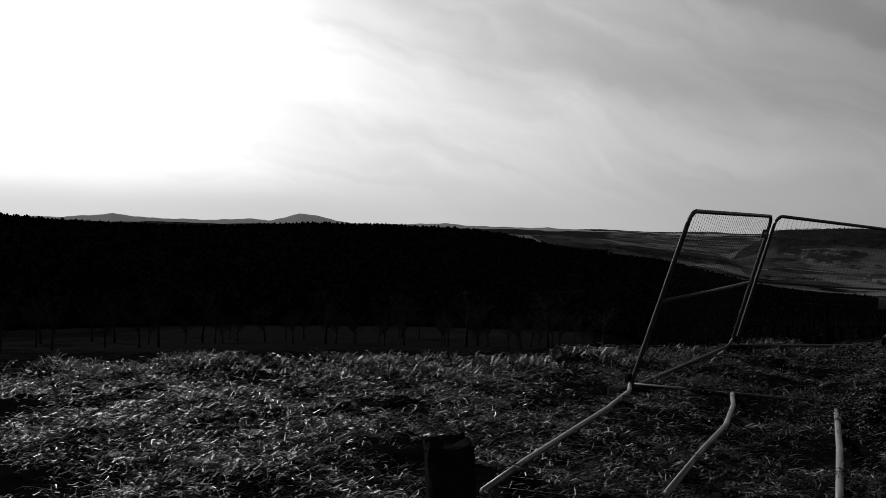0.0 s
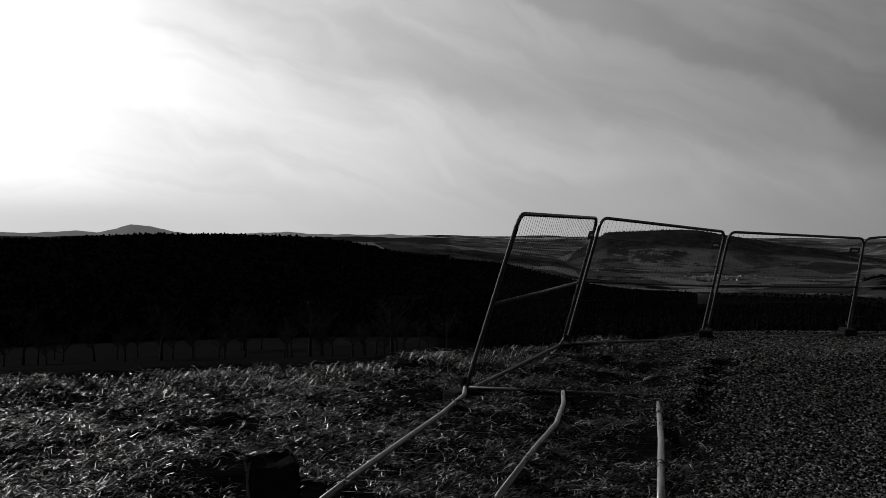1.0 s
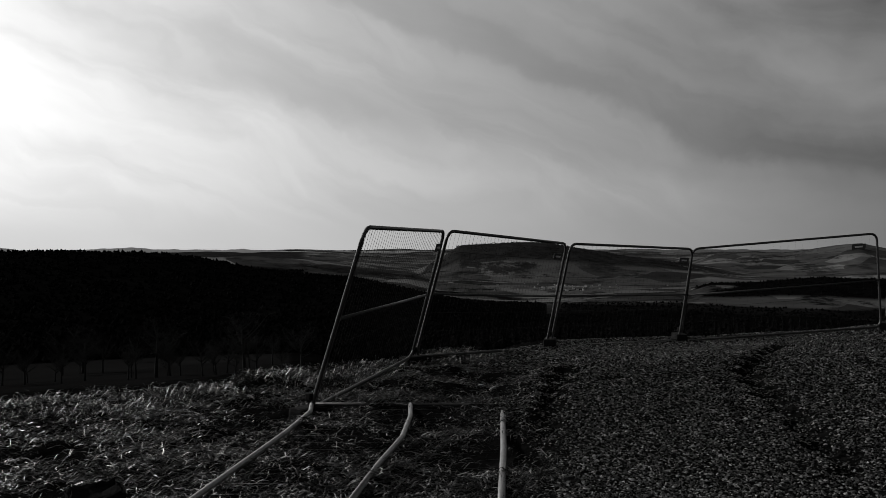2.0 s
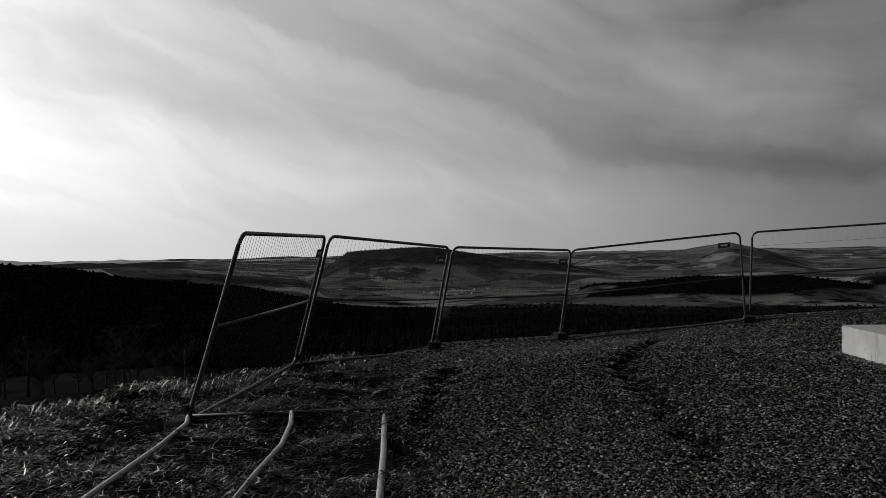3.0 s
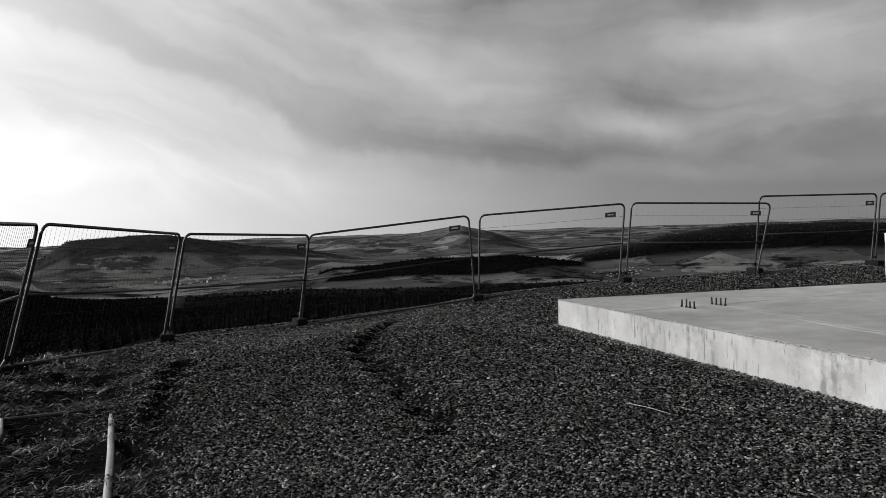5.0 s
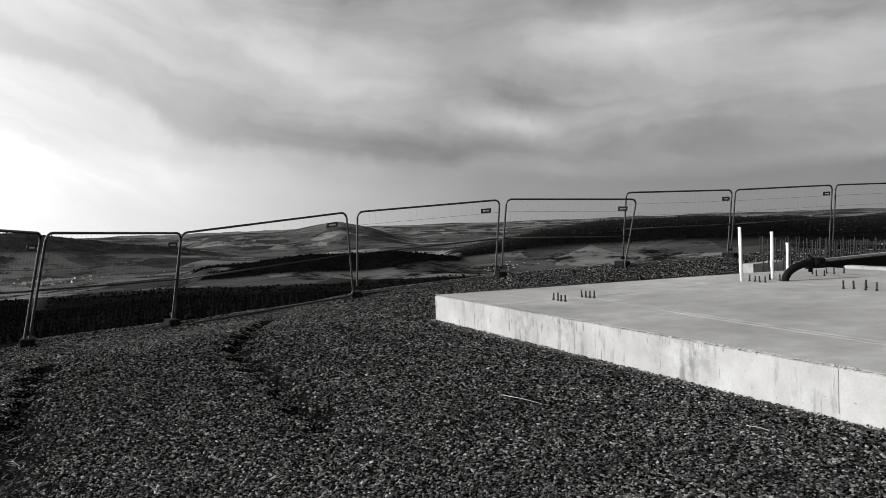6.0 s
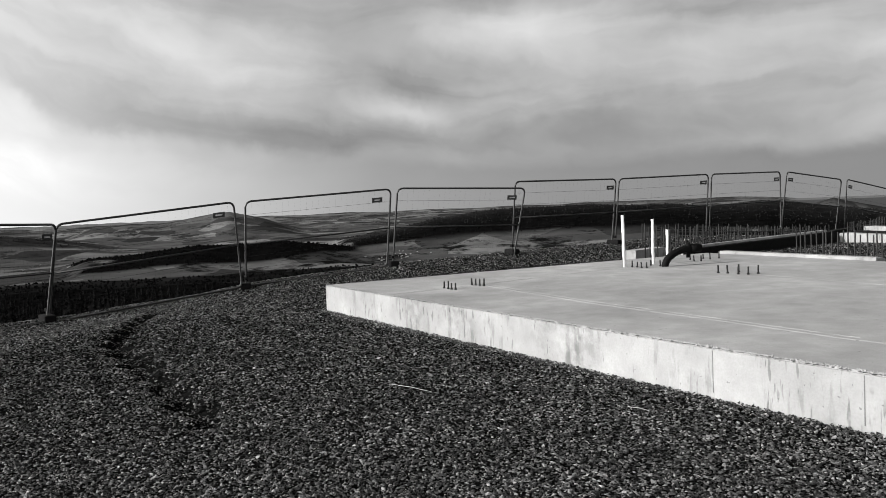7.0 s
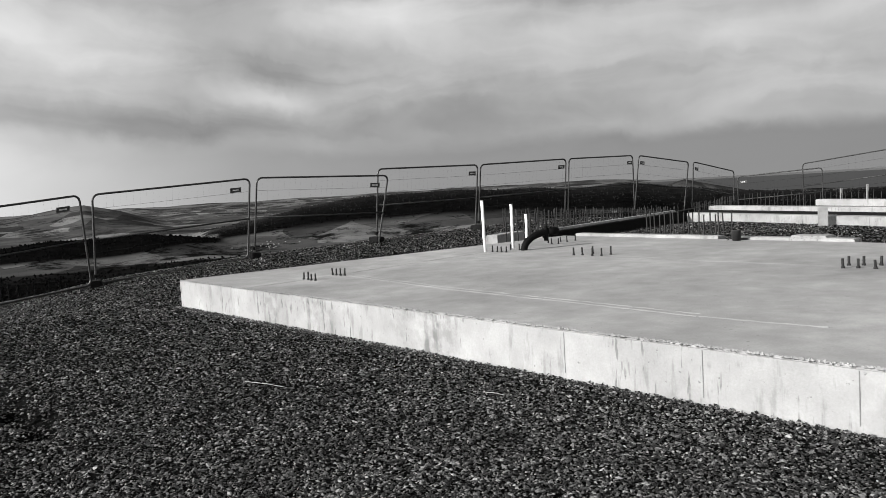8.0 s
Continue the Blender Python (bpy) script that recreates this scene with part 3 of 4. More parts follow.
T = [(2.43, 8.32, 1.73), (4.34, 11.23, 1.73), (4.42, 11.27, 1.74), (7.27, 13.1, 1.55), (7.38, 13.15, 1.55), (10.6, 14.1, 1.44), (10.66, 14.15, 1.44)]
B = [(1.95, 8.67, -0.10), (3.95, 11.52, -0.03), (4.02, 11.54, -0.03), (7.05, 13.45, -0.26), (7.16, 13.5, -0.26), (10.45, 14.35, -0.36), (10.5, 14.4, -0.36)]
fence_panel(B[0], B[1], T[0], T[1], 0.95, 40, 0.0021)
fence_panel(B[2], B[3], T[2], T[3], 0.93, 36)
fence_panel(B[4], B[5], T[4], T[5], 0.93, 30)
RUN = [  # azimuth, distance and top height of the left and right end; tag; shift of the feet in degrees
    (36.3, 17.45, 1.44, 47.0, 18.7, 1.74, 0.9, -0.75, 0.25),
    (47.75, 18.9, 1.74, 57.35, 20.2, 1.91, 0.9, -0.25, -0.5),
    (57.8, 20.3, 1.92, 66.35, 21.7, 1.81, 0.9, -0.55, -1.0),
    (65.7, 21.9, 1.99, 72.3, 24.2, 1.98, 0.94, -0.4, -0.4),
    (72.5, 24.2, 1.98, 78.1, 26.5, 2.03, 0.94, -0.4, -0.25),
    (78.3, 26.5, 2.03, 82.35, 29.3, 2.05, 0.94, -0.25, 0.0),
    (82.75, 29.5, 2.04, 85.8, 32.3, 1.73, 0.07, -0.4, -0.4),
    (86.1, 32.5, 1.73, 88.5, 35.6, 1.28, 0.07, -0.2, -0.1),
    (88.7, 36.5, 1.04, 93.6, 36.0, 1.22, 0.07, 0.0, 0.0),
    (92.5, 38.0, 1.40, 97.2, 35.5, 1.76, 0, 0.0, 0.0),
    (97.3, 35.3, 1.76, 102.6, 34.5, 1.9, 0, 0.0, 0.0),
]
FEET = []
for a0, d0, z0, a1, d1, z1, tag_at, s0, s1 in RUN:
    tl, tr = polar(a0, d0, z0), polar(a1, d1, z1)
    bl, br = polar(a0 + s0, d0 + 0.1, z0 - 1.84), polar(a1 + s1, d1 + 0.1, z1 - 1.84)
    fence_panel(bl, br, tl, tr, tag_at, 24, 0.0005)
    FEET += [bl]


def fence_foot(p, turn):
    base = thing("ballast_block", "dark rubber ballast block holding two fence posts", "ballast block", "ballast blocks", pose(p[0], p[1], p[2], 0, 0, turn))
    part("block", box_bm(0.44, 0.22, 0.15, Matrix.Translation((0, 0, 0.04)), 0.04), M_FOOT_SHADE, base)
    part("clamp", box_bm(0.10, 0.06, 0.07, Matrix.Translation((0, 0, 0.2)), 0.01), M_FOOT_SHADE, base)
    return base


for p, turn in [(B[0], 35), (B[2], 20), (B[4], 60), (B[6], 70)] + [(p, 40 + 8 * k) for k, p in enumerate(FEET[1:8])]:
    zz = float(height(p[0], p[1])[0])
    fence_foot((p[0], p[1], zz + 0.02), turn)

# the panel that lies on the ground
fallen = thing("fallen_mobile_fence", "bent fence panel lying flat on rough grass", "fence panel", "site fence panels", Matrix.Translation((2.0, 7.0, 0)))


def fall(points, r, name):
    tube(name, [Vector(p) - Vector((2.0, 7.0, 0)) for p in points], r, M_STEEL_GLINT if r > 0.02 else M_STEEL, fallen, 8)


fall([(1.97, 8.72, -0.06), (1.87, 8.3, -0.05), (1.49, 7.48, -0.05), (0.99, 6.53, -0.05), (0.6, 5.78, -0.05), (0.28, 5.14, -0.06)], 0.022, "side_tube")
fall([(2.95, 8.5, -0.09), (2.72, 7.8, -0.06), (2.38, 6.98, -0.05), (1.96, 6.22, -0.05), (1.41, 5.16, -0.05)], 0.022, "middle_rail")
fall([(3.80, 8.1, -0.09), (3.45, 7.3, -0.06), (2.98, 6.25, -0.04), (2.5, 5.22, -0.04), (2.25, 4.68, -0.04)], 0.026, "side_tube")
fall([(1.97, 8.72, -0.06), (2.95, 8.5, -0.09), (3.72, 8.18, -0.09), (3.80, 8.1, -0.09)], 0.018, "end_tube")
for k in range(16):
    u = (k + 0.5) / 16
    a, b = Vector((1.97, 8.72, -0.07)).lerp(Vector((0.28, 5.14, -0.06)), u), Vector((3.8, 8.1, -0.09)).lerp(Vector((2.25, 4.68, -0.05)), u)
    fall([a, a.lerp(b, 0.5) - Vector((0, 0, 0.02)), b], 0.0012, "wire")


# ---- things on the slab ----
def bolt_group(spots, h, r=0.011, label="row of rusty anchor bolts standing out of the slab"):
    x, y = spots[0]
    base = thing("anchor_bolts", label, "anchor bolts", "anchor bolt groups", pose(x, y, SLAB_TOP))
    for px, py in spots:
        dx, dy = px - x, py - y
        tilt = Vector((random.uniform(-0.006, 0.006), random.uniform(-0.006, 0.006), h * random.uniform(0.88, 1.1)))
        bolt = tube("bolt", [(dx, dy, -0.02), Vector((dx, dy, 0)) + tilt], r, M_RUST, base, 6)
        tube("nut", [(dx, dy, 0.0), (dx, dy, 0.02)], r * 1.5, M_RUST, bolt, 6)
    return base


bolt_group([(10.66, 5.91), (10.60, 5.81), (10.53, 5.72), (10.50, 5.64)], 0.10)
bolt_group([(11.12, 5.71), (11.06, 5.62), (11.03, 5.54), (11.02, 5.47)], 0.10)
bolt_group([(14.02, 4.25), (14.0, 4.16), (13.88, 4.05), (13.85, 3.96), (14.35, 4.03), (14.19, 3.83)], 0.10)
bolt_group([(13.07, 2.68), (13.03, 2.54), (13.22, 2.42), (12.90, 2.37), (12.87, 2.23), (13.02, 2.12)], 0.115, 0.013)
bolt_group([(10.76, -0.80), (11.02, -0.88), (10.74, -0.95), (11.0, -1.03), (10.66, -1.11), (10.96, -1.20), (10.62, -1.28), (10.9, -1.37)], 0.11, 0.016)
bolt_group([(15.52, 3.66), (15.24, 3.53), (15.2, 3.4), (15.68, 3.47), (15.63, 3.34), (15.83, 3.23)], 0.10)


def conduit(x, y, h, bend, r=0.025):
    p = [(0, 0, -0.02), (bend * 0.25, 0.01, h * 0.3), (bend * 0.65, 0, h * 0.65), (bend, 0, h)]
    base = thing("conduit_pipe", "white plastic conduit pipe standing out of the slab", "pipe", "conduit pipes", pose(x, y, SLAB_TOP))
    tube("pipe", p, r, M_WHITE, base, 10)
    tube("rim", [(bend, 0, h - 0.004), (bend, 0, h + 0.004)], r * 1.08, M_WHITE, base, 10)
    return base


conduit(14.02, 4.37, 0.86, -0.06)
conduit(14.6, 4.05, 0.76, -0.02)
conduit(15.9, 4.15, 0.52, -0.02)

hose = thing("drain_hose", "black corrugated drain hose curving out of the slab", "hose", "", pose(14.1, 3.74, SLAB_TOP))
arc = [Vector((0.05 + 0.40 * (1 - math.cos(a)), -0.40 * (1 - math.cos(a)) * 0.85, 0.27 * math.sin(a))) for a in np.linspace(-0.1, 1.5, 40)]
tube("hose_body", arc, [0.062 if i % 2 else 0.054 for i in range(40)], M_BLACK, hose, 12)
end = arc[-1]
tube("coupling", [end, end + Vector((0.15, -0.13, 0.0))], 0.07, M_BLACK, hose, 12)
tube("valve_stem", [end + Vector((-0.03, 0.02, -0.15)), end + Vector((-0.03, 0.02, 0.10))], 0.035, M_BLACK, hose, 8)

bucket = thing("bucket", "dark plastic bucket standing at the slab's edge", "bucket", "", pose(14.75, 0.42, SLAB_TOP))
tube("bucket_body", [(0, 0, 0), (0, 0, 0.16), (0, 0, 0.168)], [0.062, 0.078, 0.084], M_CLAD, bucket, 16)
tube("bucket_handle", [(0.08, 0, 0.155), (0.1, 0.06, 0.06), (0.07, 0.12, 0.02), (0, 0.14, 0.01)], 0.006, M_STEEL, bucket, 6)
part("dropped_lid", box_bm(0.2, 0.12, 0.03, Matrix.Translation((0.2, -0.12, 0.015)), 0.01), M_CLAD, bucket)

# ---- the building site behind the slab ----
def strip(p, q, width, z0, z1, label, mat=M_CONC):
    p, q = Vector((*p, 0)), Vector((*q, 0))
    n = (q - p).normalized().cross(Vector((0, 0, 1))) * width
    ob = prism("concrete_strip", [p, q, q + n, p + n], z0, z1, mat, 0.015)
    return tagged(ob, label, "foundation strip", "foundation strips")


FAR_A, FAR_B = Vector((17.15, 3.72)), Vector((11.3, -5.1))
edge = (FAR_B - FAR_A).normalized()
for a, b, h in ((0.3, 3.6, 0.05), (3.9, 5.9, 0.045), (6.5, 10.0, 0.05)):
    strip(FAR_A + edge * b, FAR_A + edge * a, 0.2, SLAB_TOP - 0.05, SLAB_TOP + h, "white strip of edge concrete along the slab")
tagged(prism("concrete_block", [(14.5, -0.35), (14.2, -0.85), (14.45, -1.0), (14.75, -0.5)], SLAB_TOP, SLAB_TOP + 0.075, M_CONC, 0.02), "pale concrete block lying on the slab's edge", "block")
strip((20.3, -3.7), (26.2, 1.5), 0.35, -0.3, 0.405, "sunlit concrete ledge behind a low wall")
# black strip added for the dark gap behind the wall's top
strip((19.35, -3.5), (25.2, 1.7), 0.3, -0.3, 0.335, "black strip for the dark gap behind a low wall", M_FOOT_SHADE)
strip((24.75, 2.28), (18.35, 4.48), 0.16, -0.3, 0.39, "pale concrete lip on a low wall")
# the wall's shaded side is painted black
strip((24.7, 2.1), (18.3, 4.3), 0.17, -0.3, 0.345, "low trench wall painted black for its shade", M_FOOT_SHADE)
strip((19.0, -3.2), (24.9, 2.0), 0.3, -0.3, 0.30, "low sunlit concrete foundation wall")
strip((24.5, -4.2), (27.9, -1.42), 0.3, -0.4, 0.38, "low sunlit concrete foundation wall")
# extra black strip standing in for the trench's shadow
strip((30.8, 0.9), (24.9, 2.3), 0.25, -0.4, 0.33, "low trench wall painted black for its shade", M_FOOT_SHADE)
# dark strip added where only a shaded gap lies under the wall
strip((24.15, -3.85), (27.55, -1.07), 0.25, -0.4, 0.22, "dark strip painting the shaded gap before a low wall", M_FOOT_SHADE)
strip((19.0, 5.0), (17.9, 5.35), 0.3, -0.2, 0.36, "short pale concrete kerb piece")
col = tagged(prism("concrete_column", [(20.8, -1.3), (20.98, -1.3), (20.98, -1.1), (20.8, -1.1)], -0.2, 0.5, M_CONC, 0.01), "short concrete column stub standing on gravel", "column")


def rebar_row(p, q, n, h, z, label, link=True, fall=0.0):
    base = thing("rebar_cage", label, "rebar", "rows of starter bars", pose(p[0], p[1], z))
    d = Vector((q[0] - p[0], q[1] - p[1], -fall))
    for i in range(n):
        c = d * (i / (n - 1)) + Vector((random.uniform(-0.02, 0.02), random.uniform(-0.02, 0.02), 0))
        tip = c + Vector((random.uniform(-0.025, 0.025), random.uniform(-0.025, 0.025), h * random.uniform(0.88, 1.08)))
        tube("bar", [c - Vector((0, 0, 0.3)), tip], 0.012, M_RUST, base, 5)
    if link:
        for k in (0.45, 0.8):
            tube("tie_bar", [Vector((0, 0, h * k)), d + Vector((0, 0, h * k))], 0.007, M_RUST, base, 5)
    return base


rebar_row((16.42, 2.02), (15.29, 0.52), 18, 0.44, SLAB_TOP, "row of rusty starter bars along the slab", False)
rebar_row((17.45, 5.02), (24.6, 2.45), 52, 0.56, 0.32, "long row of rusty starter bars with tie bars", True, 0.40)
rebar_row((19.2, 5.6), (28.9, 2.6), 54, 0.55, 0.30, "long row of rusty starter bars with tie bars", True, 0.52)
rebar_row((25.0, 1.8), (30.5, 0.9), 30, 0.42, 0.12, "row of rusty starter bars beyond a low wall")
rebar_row((30.9, 0.6), (25.5, -3.6), 34, 0.5, 0.08, "row of rusty starter bars beyond a low wall", False)


def stake(x, y, z, h):
    ob = part("wooden_stake", box_bm(0.06, 0.06, h, Matrix.Translation((0, 0, h / 2)), 0.008, 1), material("grey_timber", 0.14, 0.22, 9, 0.8))
    ob.matrix_world = pose(x, y, z, 2, 1, 20)
    return tagged(ob, "pale wooden stake on the building site", "stake", "stakes")


stake(29.2, -2.2, 0.0, 0.62)
stake(29.0, -2.9, 0.0, 0.72)

# stump in the grass
bm = box_bm(0.27, 0.25, 0.62, Matrix.Translation((0, 0, 0.04)), 0.03)
bmesh.ops.subdivide_edges(bm, edges=bm.edges[:], cuts=2, use_grid_fill=True)
for v in bm.verts:
    v.co += Vector((random.uniform(-0.012, 0.012), random.uniform(-0.012, 0.012), random.uniform(-0.03, 0.03) if v.co.z > 0.3 else 0))
stump = part("post_stump", bm, M_STUMP)
stump.matrix_world = pose(0.08, 4.98, -0.07, 2, -3, 8)
tagged(stump, "dark weathered stump of a square wooden post in dead grass", "post stump")

# ---- trees ----
def bare_tree(seed, h, name="bare_tree"):
    """A leafless tree: trunk, forking limbs and a haze of twigs."""
    rnd = random.Random(seed)
    base = thing(name, "leafless broadleaf tree at the edge of a meadow", "tree", "row of bare trees")
    top = Vector((rnd.uniform(-0.6, 0.6), rnd.uniform(-0.6, 0.6), h * 0.55))
    tube("trunk", [Vector((0, 0, -1.0)), top * 0.3, top * 0.65, top], [0.3, 0.22, 0.16, 0.1], M_BARK, base, 6)
    tv, tf = [], []
    for k in range(11):
        s = top * rnd.uniform(0.4, 1.0)
        a, up_ = rnd.uniform(0, 6.28), rnd.uniform(0.5, 1.3)
        e = s + Vector((math.cos(a), math.sin(a), up_)) * h * rnd.uniform(0.18, 0.34)
        mid = s.lerp(e, 0.5) + Vector((0, 0, -0.25))
        tube("limb", [s, mid, e], [0.09, 0.06, 0.025], M_BARK, base, 4)
        for _ in range(9):
            q = s.lerp(e, rnd.uniform(0.3, 1.0))
            w = q + Vector((rnd.uniform(-1, 1), rnd.uniform(-1, 1), rnd.uniform(-0.1, 1.1))) * h * 0.13
            tube_data([q, w], [0.035, 0.012], 3, False, tv, tf)
            for _ in range(3):
                g = q.lerp(w, rnd.uniform(0.4, 1.0))
                tube_data([g, g + Vector((rnd.uniform(-1, 1), rnd.uniform(-1, 1), rnd.uniform(-0.2, 0.9))) * h * 0.07], [0.02, 0.008], 3, False, tv, tf)
    mesh_object("crown", tv, tf, M_BARK, base, False, "bare twigs")
    return base


def conifer(seed, h, name="conifer"):
    """A spruce: a thin trunk and drooping whorls of needle boughs."""
    rnd = random.Random(seed)
    base = thing(name, "dark spruce in the wood below the hilltop", "tree", "spruces below the hilltop")
    tube("trunk", [(0, 0, -1), (0, 0, h * 0.5), (0, 0, h * 0.98)], [0.22, 0.13, 0.03], M_BARK, base, 6)
    v, f = [], []
    z = h * 0.12
    while z < h:
        reach = (h - z) * 0.28 + 0.15
        for k in range(9):
            a = rnd.uniform(0, 6.28)
            r = reach * rnd.uniform(0.7, 1.15)
            d, side = Vector((math.cos(a), math.sin(a), 0)), Vector((-math.sin(a), math.cos(a), 0))
            b = len(v)
            c = Vector((0, 0, z + rnd.uniform(-0.15, 0.15)))
            v += [c + Vector((0, 0, 0.28)), c + d * r * 0.55 + side * r * 0.28, c + d * r + Vector((0, 0, -r * 0.28)), c + d * r * 0.55 - side * r * 0.28, c + d * r * 0.5 + Vector((0, 0, -0.25 * r))]
            f += [(b, b + 1, b + 2), (b, b + 2, b + 3), (b + 4, b + 2, b + 1), (b + 4, b + 3, b + 2)]
        z += 0.42 + 0.03 * (h - z)
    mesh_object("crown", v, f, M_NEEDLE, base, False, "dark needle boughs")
    return base


def plant(kinds, spots):
    """Sets copies of the trees at (x, y) spots on the ground, turned and sized at random."""
    for i, (x, y, size) in enumerate(spots):
        proto = kinds[i % len(kinds)]
        m = pose(x, y, float(height(x, y)[0]) - 0.1, 0, 0, random.uniform(0, 360)) @ Matrix.Scale(size, 4)
        if i < len(kinds):
            proto.matrix_world = m
        else:
            copy_thing(proto, m)


def spot(az, d, size):
    p = polar(az, d, 0)
    return (p.x, p.y, size)


rnd = random.Random(4)
plant([bare_tree(k, 11.0) for k in range(5)], [spot(-28 + 0.95 * i + rnd.uniform(-0.9, 0.9), rnd.uniform(120, 172), rnd.uniform(0.6, 1.15)) for i in range(42)] + [spot(rnd.uniform(-8, 8), rnd.uniform(120, 140), rnd.uniform(0.6, 0.9)) for i in range(10)])
spruces = []
for i in range(330):
    a, d = 21 + 0.08 * i + rnd.uniform(-0.3, 0.3), rnd.uniform(95, 150)
    p = polar(a, d, 0)
    want = 1.6 + d * math.tan(radians(-4.15 - 0.05 * abs(a - 41) + rnd.uniform(-0.42, 0.2)))
    spruces.append((p.x, p.y, max(0.3, (want - float(height(p.x, p.y)[0])) / 15.0)))
plant([conifer(k, 15.0) for k in range(4)], spruces)


def clump_mesh(name, pos, size, mat, label, category, squash=1.0, long=1.0, tilt=0.0, chip=False):
    """Many small eight-sided clumps, or flat-based chips, joined into one mesh."""
    n = len(pos)
    rng = np.random.default_rng(7)
    unit = np.array([(1, 0, 0), (0, 1, 0), (-1, 0, 0), (0, -1, 0), (0, 0, 1), (0, 0, -1)], float)
    v = unit[None] * size[:, None, None] * rng.uniform(0.6, 1.3, (n, 6, 1))
    v[..., 0] *= long
    v[..., 2] *= squash
    if chip:
        v = v[:, :5]
        v[:, 4, :2] = rng.uniform(-0.5, 0.5, (n, 2)) * size[:, None]
    for a, b in ((0, 2), (1, 2)):
        t = rng.normal(0, tilt, n)[:, None]
        p, q = v[..., a].copy(), v[..., b].copy()
        v[..., a], v[..., b] = p * np.cos(t) - q * np.sin(t), p * np.sin(t) + q * np.cos(t)
    ang = rng.uniform(0, 6.28, n)
    c, q = np.cos(ang)[:, None], np.sin(ang)[:, None]
    v = np.stack([v[..., 0] * c - v[..., 1] * q, v[..., 0] * q + v[..., 1] * c, v[..., 2]], -1) + pos[:, None, :]
    tri = np.array([(0, 1, 4), (1, 2, 4), (2, 3, 4), (3, 0, 4), (1, 0, 5), (2, 1, 5), (3, 2, 5), (0, 3, 5)])
    if chip:
        tri = np.array([(0, 1, 4), (1, 2, 4), (2, 3, 4), (3, 0, 4), (2, 1, 0), (3, 2, 0)])
    faces = (tri[None] + v.shape[1] * np.arange(n)[:, None, None]).reshape(-1, 3)
    me = bpy.data.meshes.new(name)
    me.from_pydata(v.reshape(-1, 3).tolist(), [], faces.tolist())
    me.materials.append(mat)
    return tagged(new(name, me), label, category, kind="stuff")


def woods():
    """Tree tops of the far woods, on the wooded parts of the hills."""
    rng = np.random.default_rng(3)
    az = rng.uniform(-42, 104, 90000)
    r = 160 * (2600 / 160) ** rng.uniform(0, 1, 90000)
    x, y = EYE[0] + r * np.sin(np.radians(az)), EYE[1] + r * np.cos(np.radians(az))
    z, w = height(x, y)
    keep = (w > 0.5) & (r > 222)
    x, y, z, r = x[keep], y[keep], z[keep], r[keep]
    size = rng.uniform(1.2, 2.4, len(x)) * 0.75
    for far, mat, label in ((r < 1480, M_WOOD, "dark winter woods on the nearer hills"), (r >= 1480, M_HAZEWOOD, "woods covering the far hills, painted paler for haze")):
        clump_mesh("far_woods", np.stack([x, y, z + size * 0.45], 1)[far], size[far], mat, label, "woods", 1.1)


woods()


def house(seed):
    rnd = random.Random(seed)
    base = thing("house", "small white house with a dark roof in the valley village", "house", "village houses")
    l, w, h = rnd.uniform(9, 15), rnd.uniform(7, 9), rnd.uniform(4, 6)
    part("wall", box_bm(l, w, h, Matrix.Translation((0, 0, h / 2))), M_HOUSE, base)
    v = [(-l / 2 - 0.4, -w / 2 - 0.4, h), (l / 2 + 0.4, -w / 2 - 0.4, h), (l / 2 + 0.4, w / 2 + 0.4, h), (-l / 2 - 0.4, w / 2 + 0.4, h), (-l / 2 - 0.4, 0, h + w * 0.42), (l / 2 + 0.4, 0, h + w * 0.42)]
    mesh_object("roof", v, [(0, 1, 5, 4), (2, 3, 4, 5), (0, 4, 3), (1, 2, 5), (3, 2, 1, 0)], M_ROOF, base)
    return base


rnd = random.Random(9)
plant([house(k) for k in range(4)], [spot(rnd.gauss(29.2, 2.3), rnd.uniform(1500, 1720), rnd.uniform(0.35, 0.65)) for _ in range(52)] + [spot(rnd.gauss(57.4, 0.9), rnd.uniform(1200, 1300), rnd.uniform(0.2, 0.36)) for _ in range(26)])

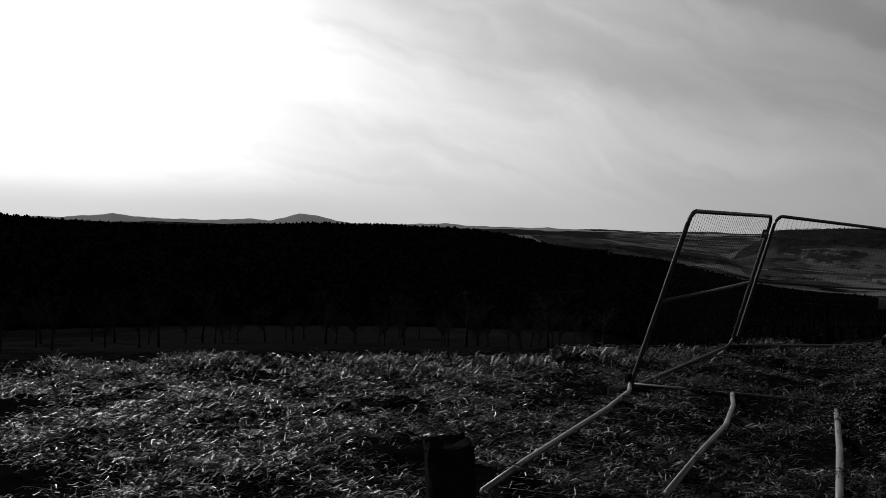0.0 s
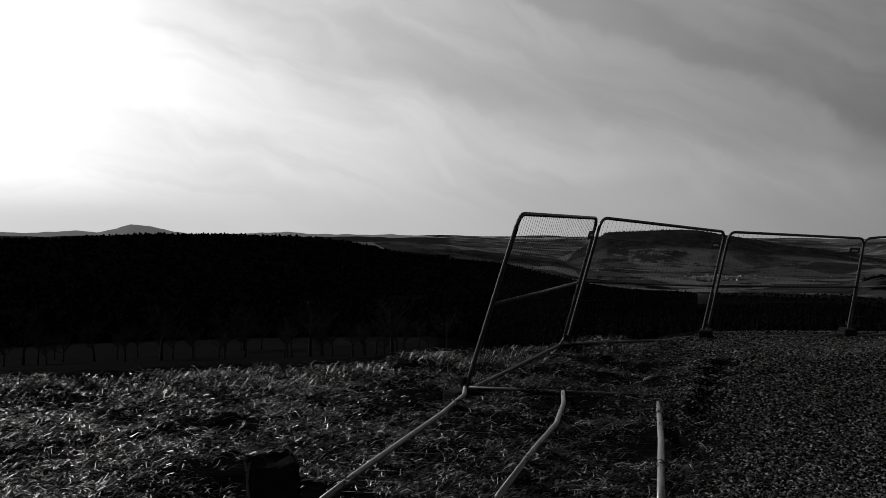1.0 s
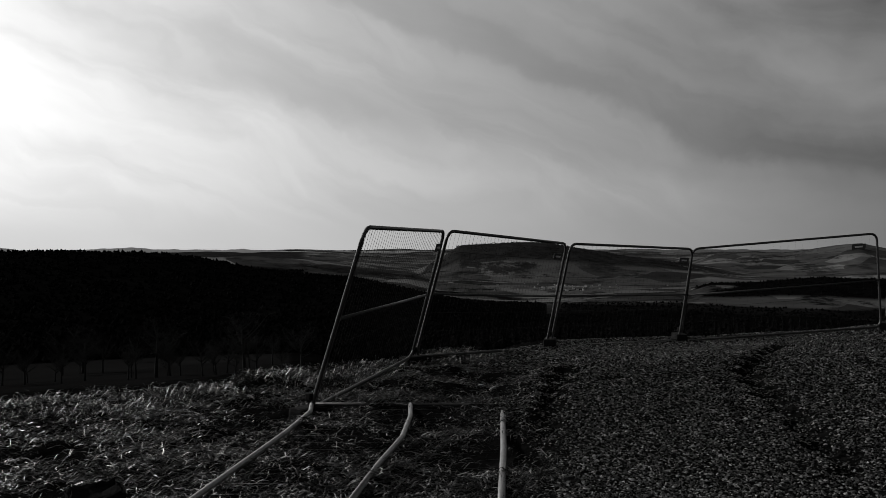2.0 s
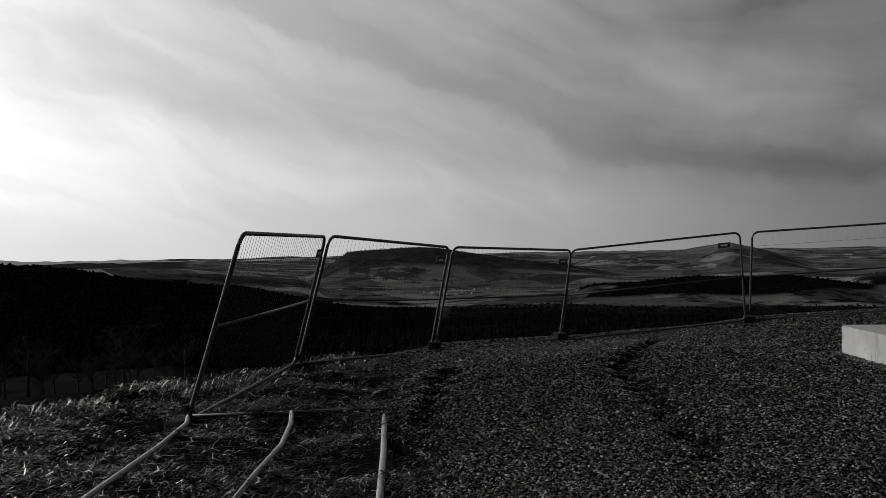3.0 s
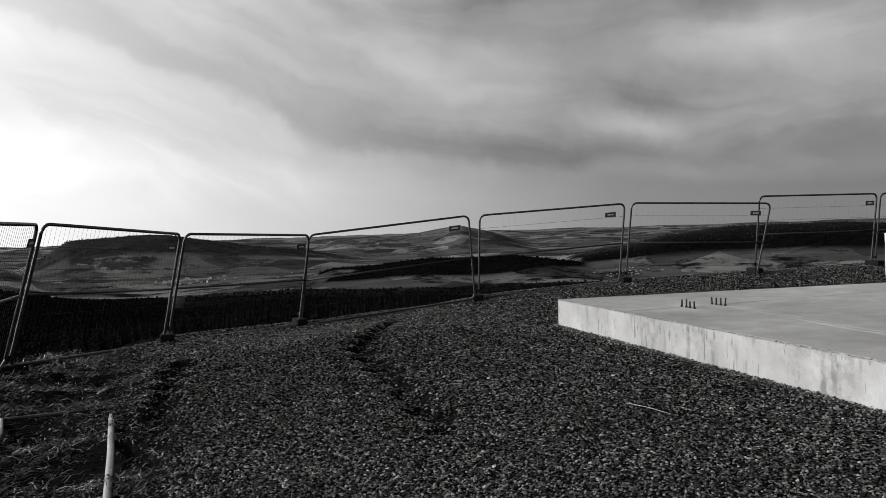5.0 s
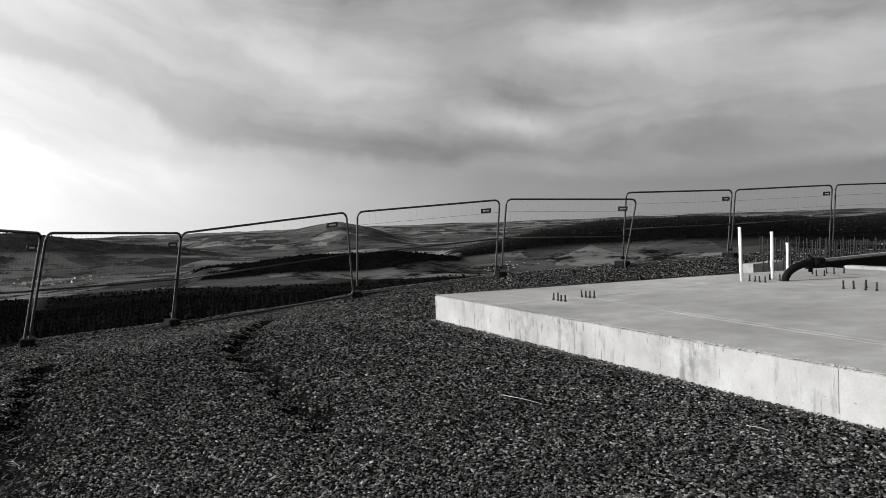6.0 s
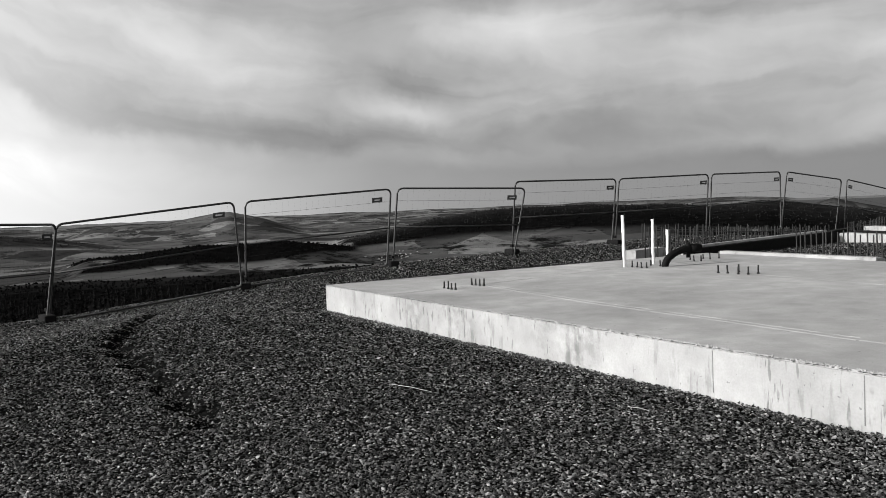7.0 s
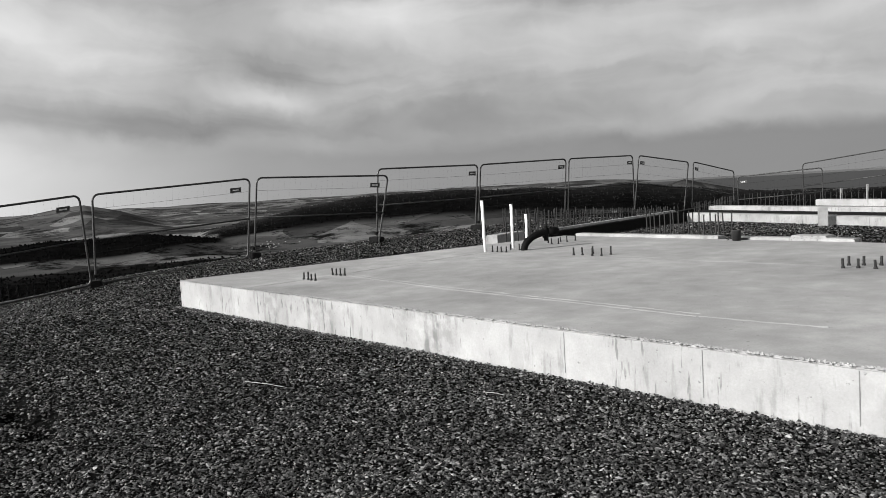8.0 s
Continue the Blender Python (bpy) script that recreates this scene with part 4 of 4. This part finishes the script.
# ---- gravel and dead grass ----
def gravel():
    rng = np.random.default_rng(11)
    n = 390000
    az = rng.uniform(-4, 100, n)
    r = 3.3 + (27 - 3.3) * rng.uniform(0, 1, n) ** 1.6
    x, y = EYE[0] + r * np.sin(np.radians(az)), EYE[1] + r * np.cos(np.radians(az))
    g = grit_mask(x, y)
    rim = np.interp(az, RIM_AZ, RIM_R)
    keep = (g > rng.uniform(0, 1, n)) & (r < rim + 0.6) & (groove_depth(x, y) < rng.uniform(0.35, 1.6, n))
    # none under the slab
    d = [C0.xy, C1.xy, C2.xy, C3.xy]
    inside = np.ones(n, bool)
    for a, b in zip(d, d[1:] + d[:1]):
        inside &= ((b[0] - a[0]) * (y - a[1]) - (b[1] - a[1]) * (x - a[0])) < 0
    keep &= ~inside
    x, y, r = x[keep], y[keep], r[keep]
    # chips heaped against the slab
    f, off = rng.uniform(0, 1, 5000), rng.exponential(0.05, 5000)
    nx, ny = (C3.y - C0.y), -(C3.x - C0.x)
    ln = math.hypot(nx, ny)
    x = np.append(x, C0.x + (C3.x - C0.x) * f + nx / ln * (off + 0.015))
    y = np.append(y, C0.y + (C3.y - C0.y) * f + ny / ln * (off + 0.015))
    r = np.hypot(x - EYE[0], y - EYE[1])
    heap = np.append(np.zeros(len(x) - 5000), np.maximum(0, 0.025 - off * 0.2) * rng.uniform(0, 1, 5000))
    size = np.clip(rng.lognormal(-4.75, 0.25, len(x)), 0.005, 0.018) * (0.85 + r / 30)
    z = height(x, y)[0] + size * 0.2 + heap
    clump_mesh("gravel", np.stack([x, y, z], 1), size, M_STONE, "dark crushed stone gravel", "gravel", 0.75, 1.5, 0.38, True)


def dead_grass():
    """Flattened straw lying every way, with upright tufts along the brow."""
    rng = np.random.default_rng(5)
    n = 240000
    az = rng.uniform(-36, 34, n)
    r = 2.3 + 11.5 * rng.uniform(0, 1, n) ** 1.1
    x, y = EYE[0] + r * np.sin(np.radians(az)), EYE[1] + r * np.cos(np.radians(az))
    patch = np.sin(x * 2.1 + 1.7 * np.sin(y * 1.3)) * np.sin(y * 1.9 + 1.1 * np.sin(x * 1.6))
    rim = np.interp(az, RIM_AZ, RIM_R)
    keep = (grit_mask(x, y) < rng.uniform(0, 0.8, n)) & (patch > rng.uniform(-1.0, 0.5, n)) & (r < rim + 0.5)
    x, y, r, az, rim = x[keep], y[keep], r[keep], az[keep], rim[keep]
    n = len(x)
    z = height(x, y)[0]
    L = rng.uniform(0.03, 0.14, n)
    head = rng.normal(0.3, 0.9, n) + np.pi * (rng.uniform(0, 1, n) > 0.5)
    upright = np.where(np.abs(r - rim) < 0.9, rng.uniform(0.05, 0.8, n), rng.uniform(0.0, 0.3, n)) * L
    w = rng.uniform(0.0010, 0.0030, n) * (0.8 + r / 14)
    dx, dy = np.cos(head), np.sin(head)
    base = np.stack([x, y, z + rng.uniform(0, 0.05, n)], 1)
    mid = base + np.stack([dx * L * 0.5, dy * L * 0.5, upright * 0.75 + 0.01], 1)
    tip = base + np.stack([dx * L, dy * L, upright * 0.9], 1)
    side = np.stack([-dy * w, dx * w, rng.uniform(-1, 1, n) * w], 1)
    v = np.stack([base - side, base + side, mid + side, mid - side, tip], 1).reshape(-1, 3)
    k = 5 * np.arange(n)[:, None]
    quads = (k + np.array([[0, 1, 2, 3]])).tolist()
    tris = (k + np.array([[3, 2, 4]])).tolist()
    me = bpy.data.meshes.new("dead_grass")
    me.from_pydata(v.tolist(), [], quads + tris)
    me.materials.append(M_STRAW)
    tagged(new("dead_grass", me), "flattened dead grass and straw on the brow of the hill", "grass", kind="stuff")


def crumbs():
    """Ragged mortar along the slab's upper edges."""
    rng = np.random.default_rng(21)
    f, n = rng.uniform(0, 1, 3200), 3200
    d = Vector((C3.x - C0.x, C3.y - C0.y))
    inward = Vector((-d.y, d.x)).normalized()
    off = rng.uniform(0.0, 0.05, n)
    x, y = C0.x + d.x * f + inward.x * off, C0.y + d.y * f + inward.y * off
    clump_mesh("mortar_crumbs", np.stack([x, y, np.full(n, SLAB_TOP - 0.002)], 1), rng.uniform(0.005, 0.016, n), M_CONC, "rough crumbs of mortar on the slab's edge", "mortar", 0.7)


crumbs()
gravel()
dead_grass()


def stalk(x, y, turn, length):
    ob = tube("straw_stalk", [(-length / 2, 0, 0.03), (0, 0.008, 0.035), (length / 2, 0.03, 0.03)], 0.0028, M_WHITE, None, 5)
    ob.matrix_world = pose(x, y, 0, 0, 0, turn)
    return tagged(ob, "pale dry stalk lying on the gravel", "stalk", "stalks")


M_WHITE = material("bleached_stalk", 0.2, 0.3, 20, 0.7)
stalk(6.32, 3.79, 70, 0.5)
stalk(6.27, 1.85, 62, 0.18)
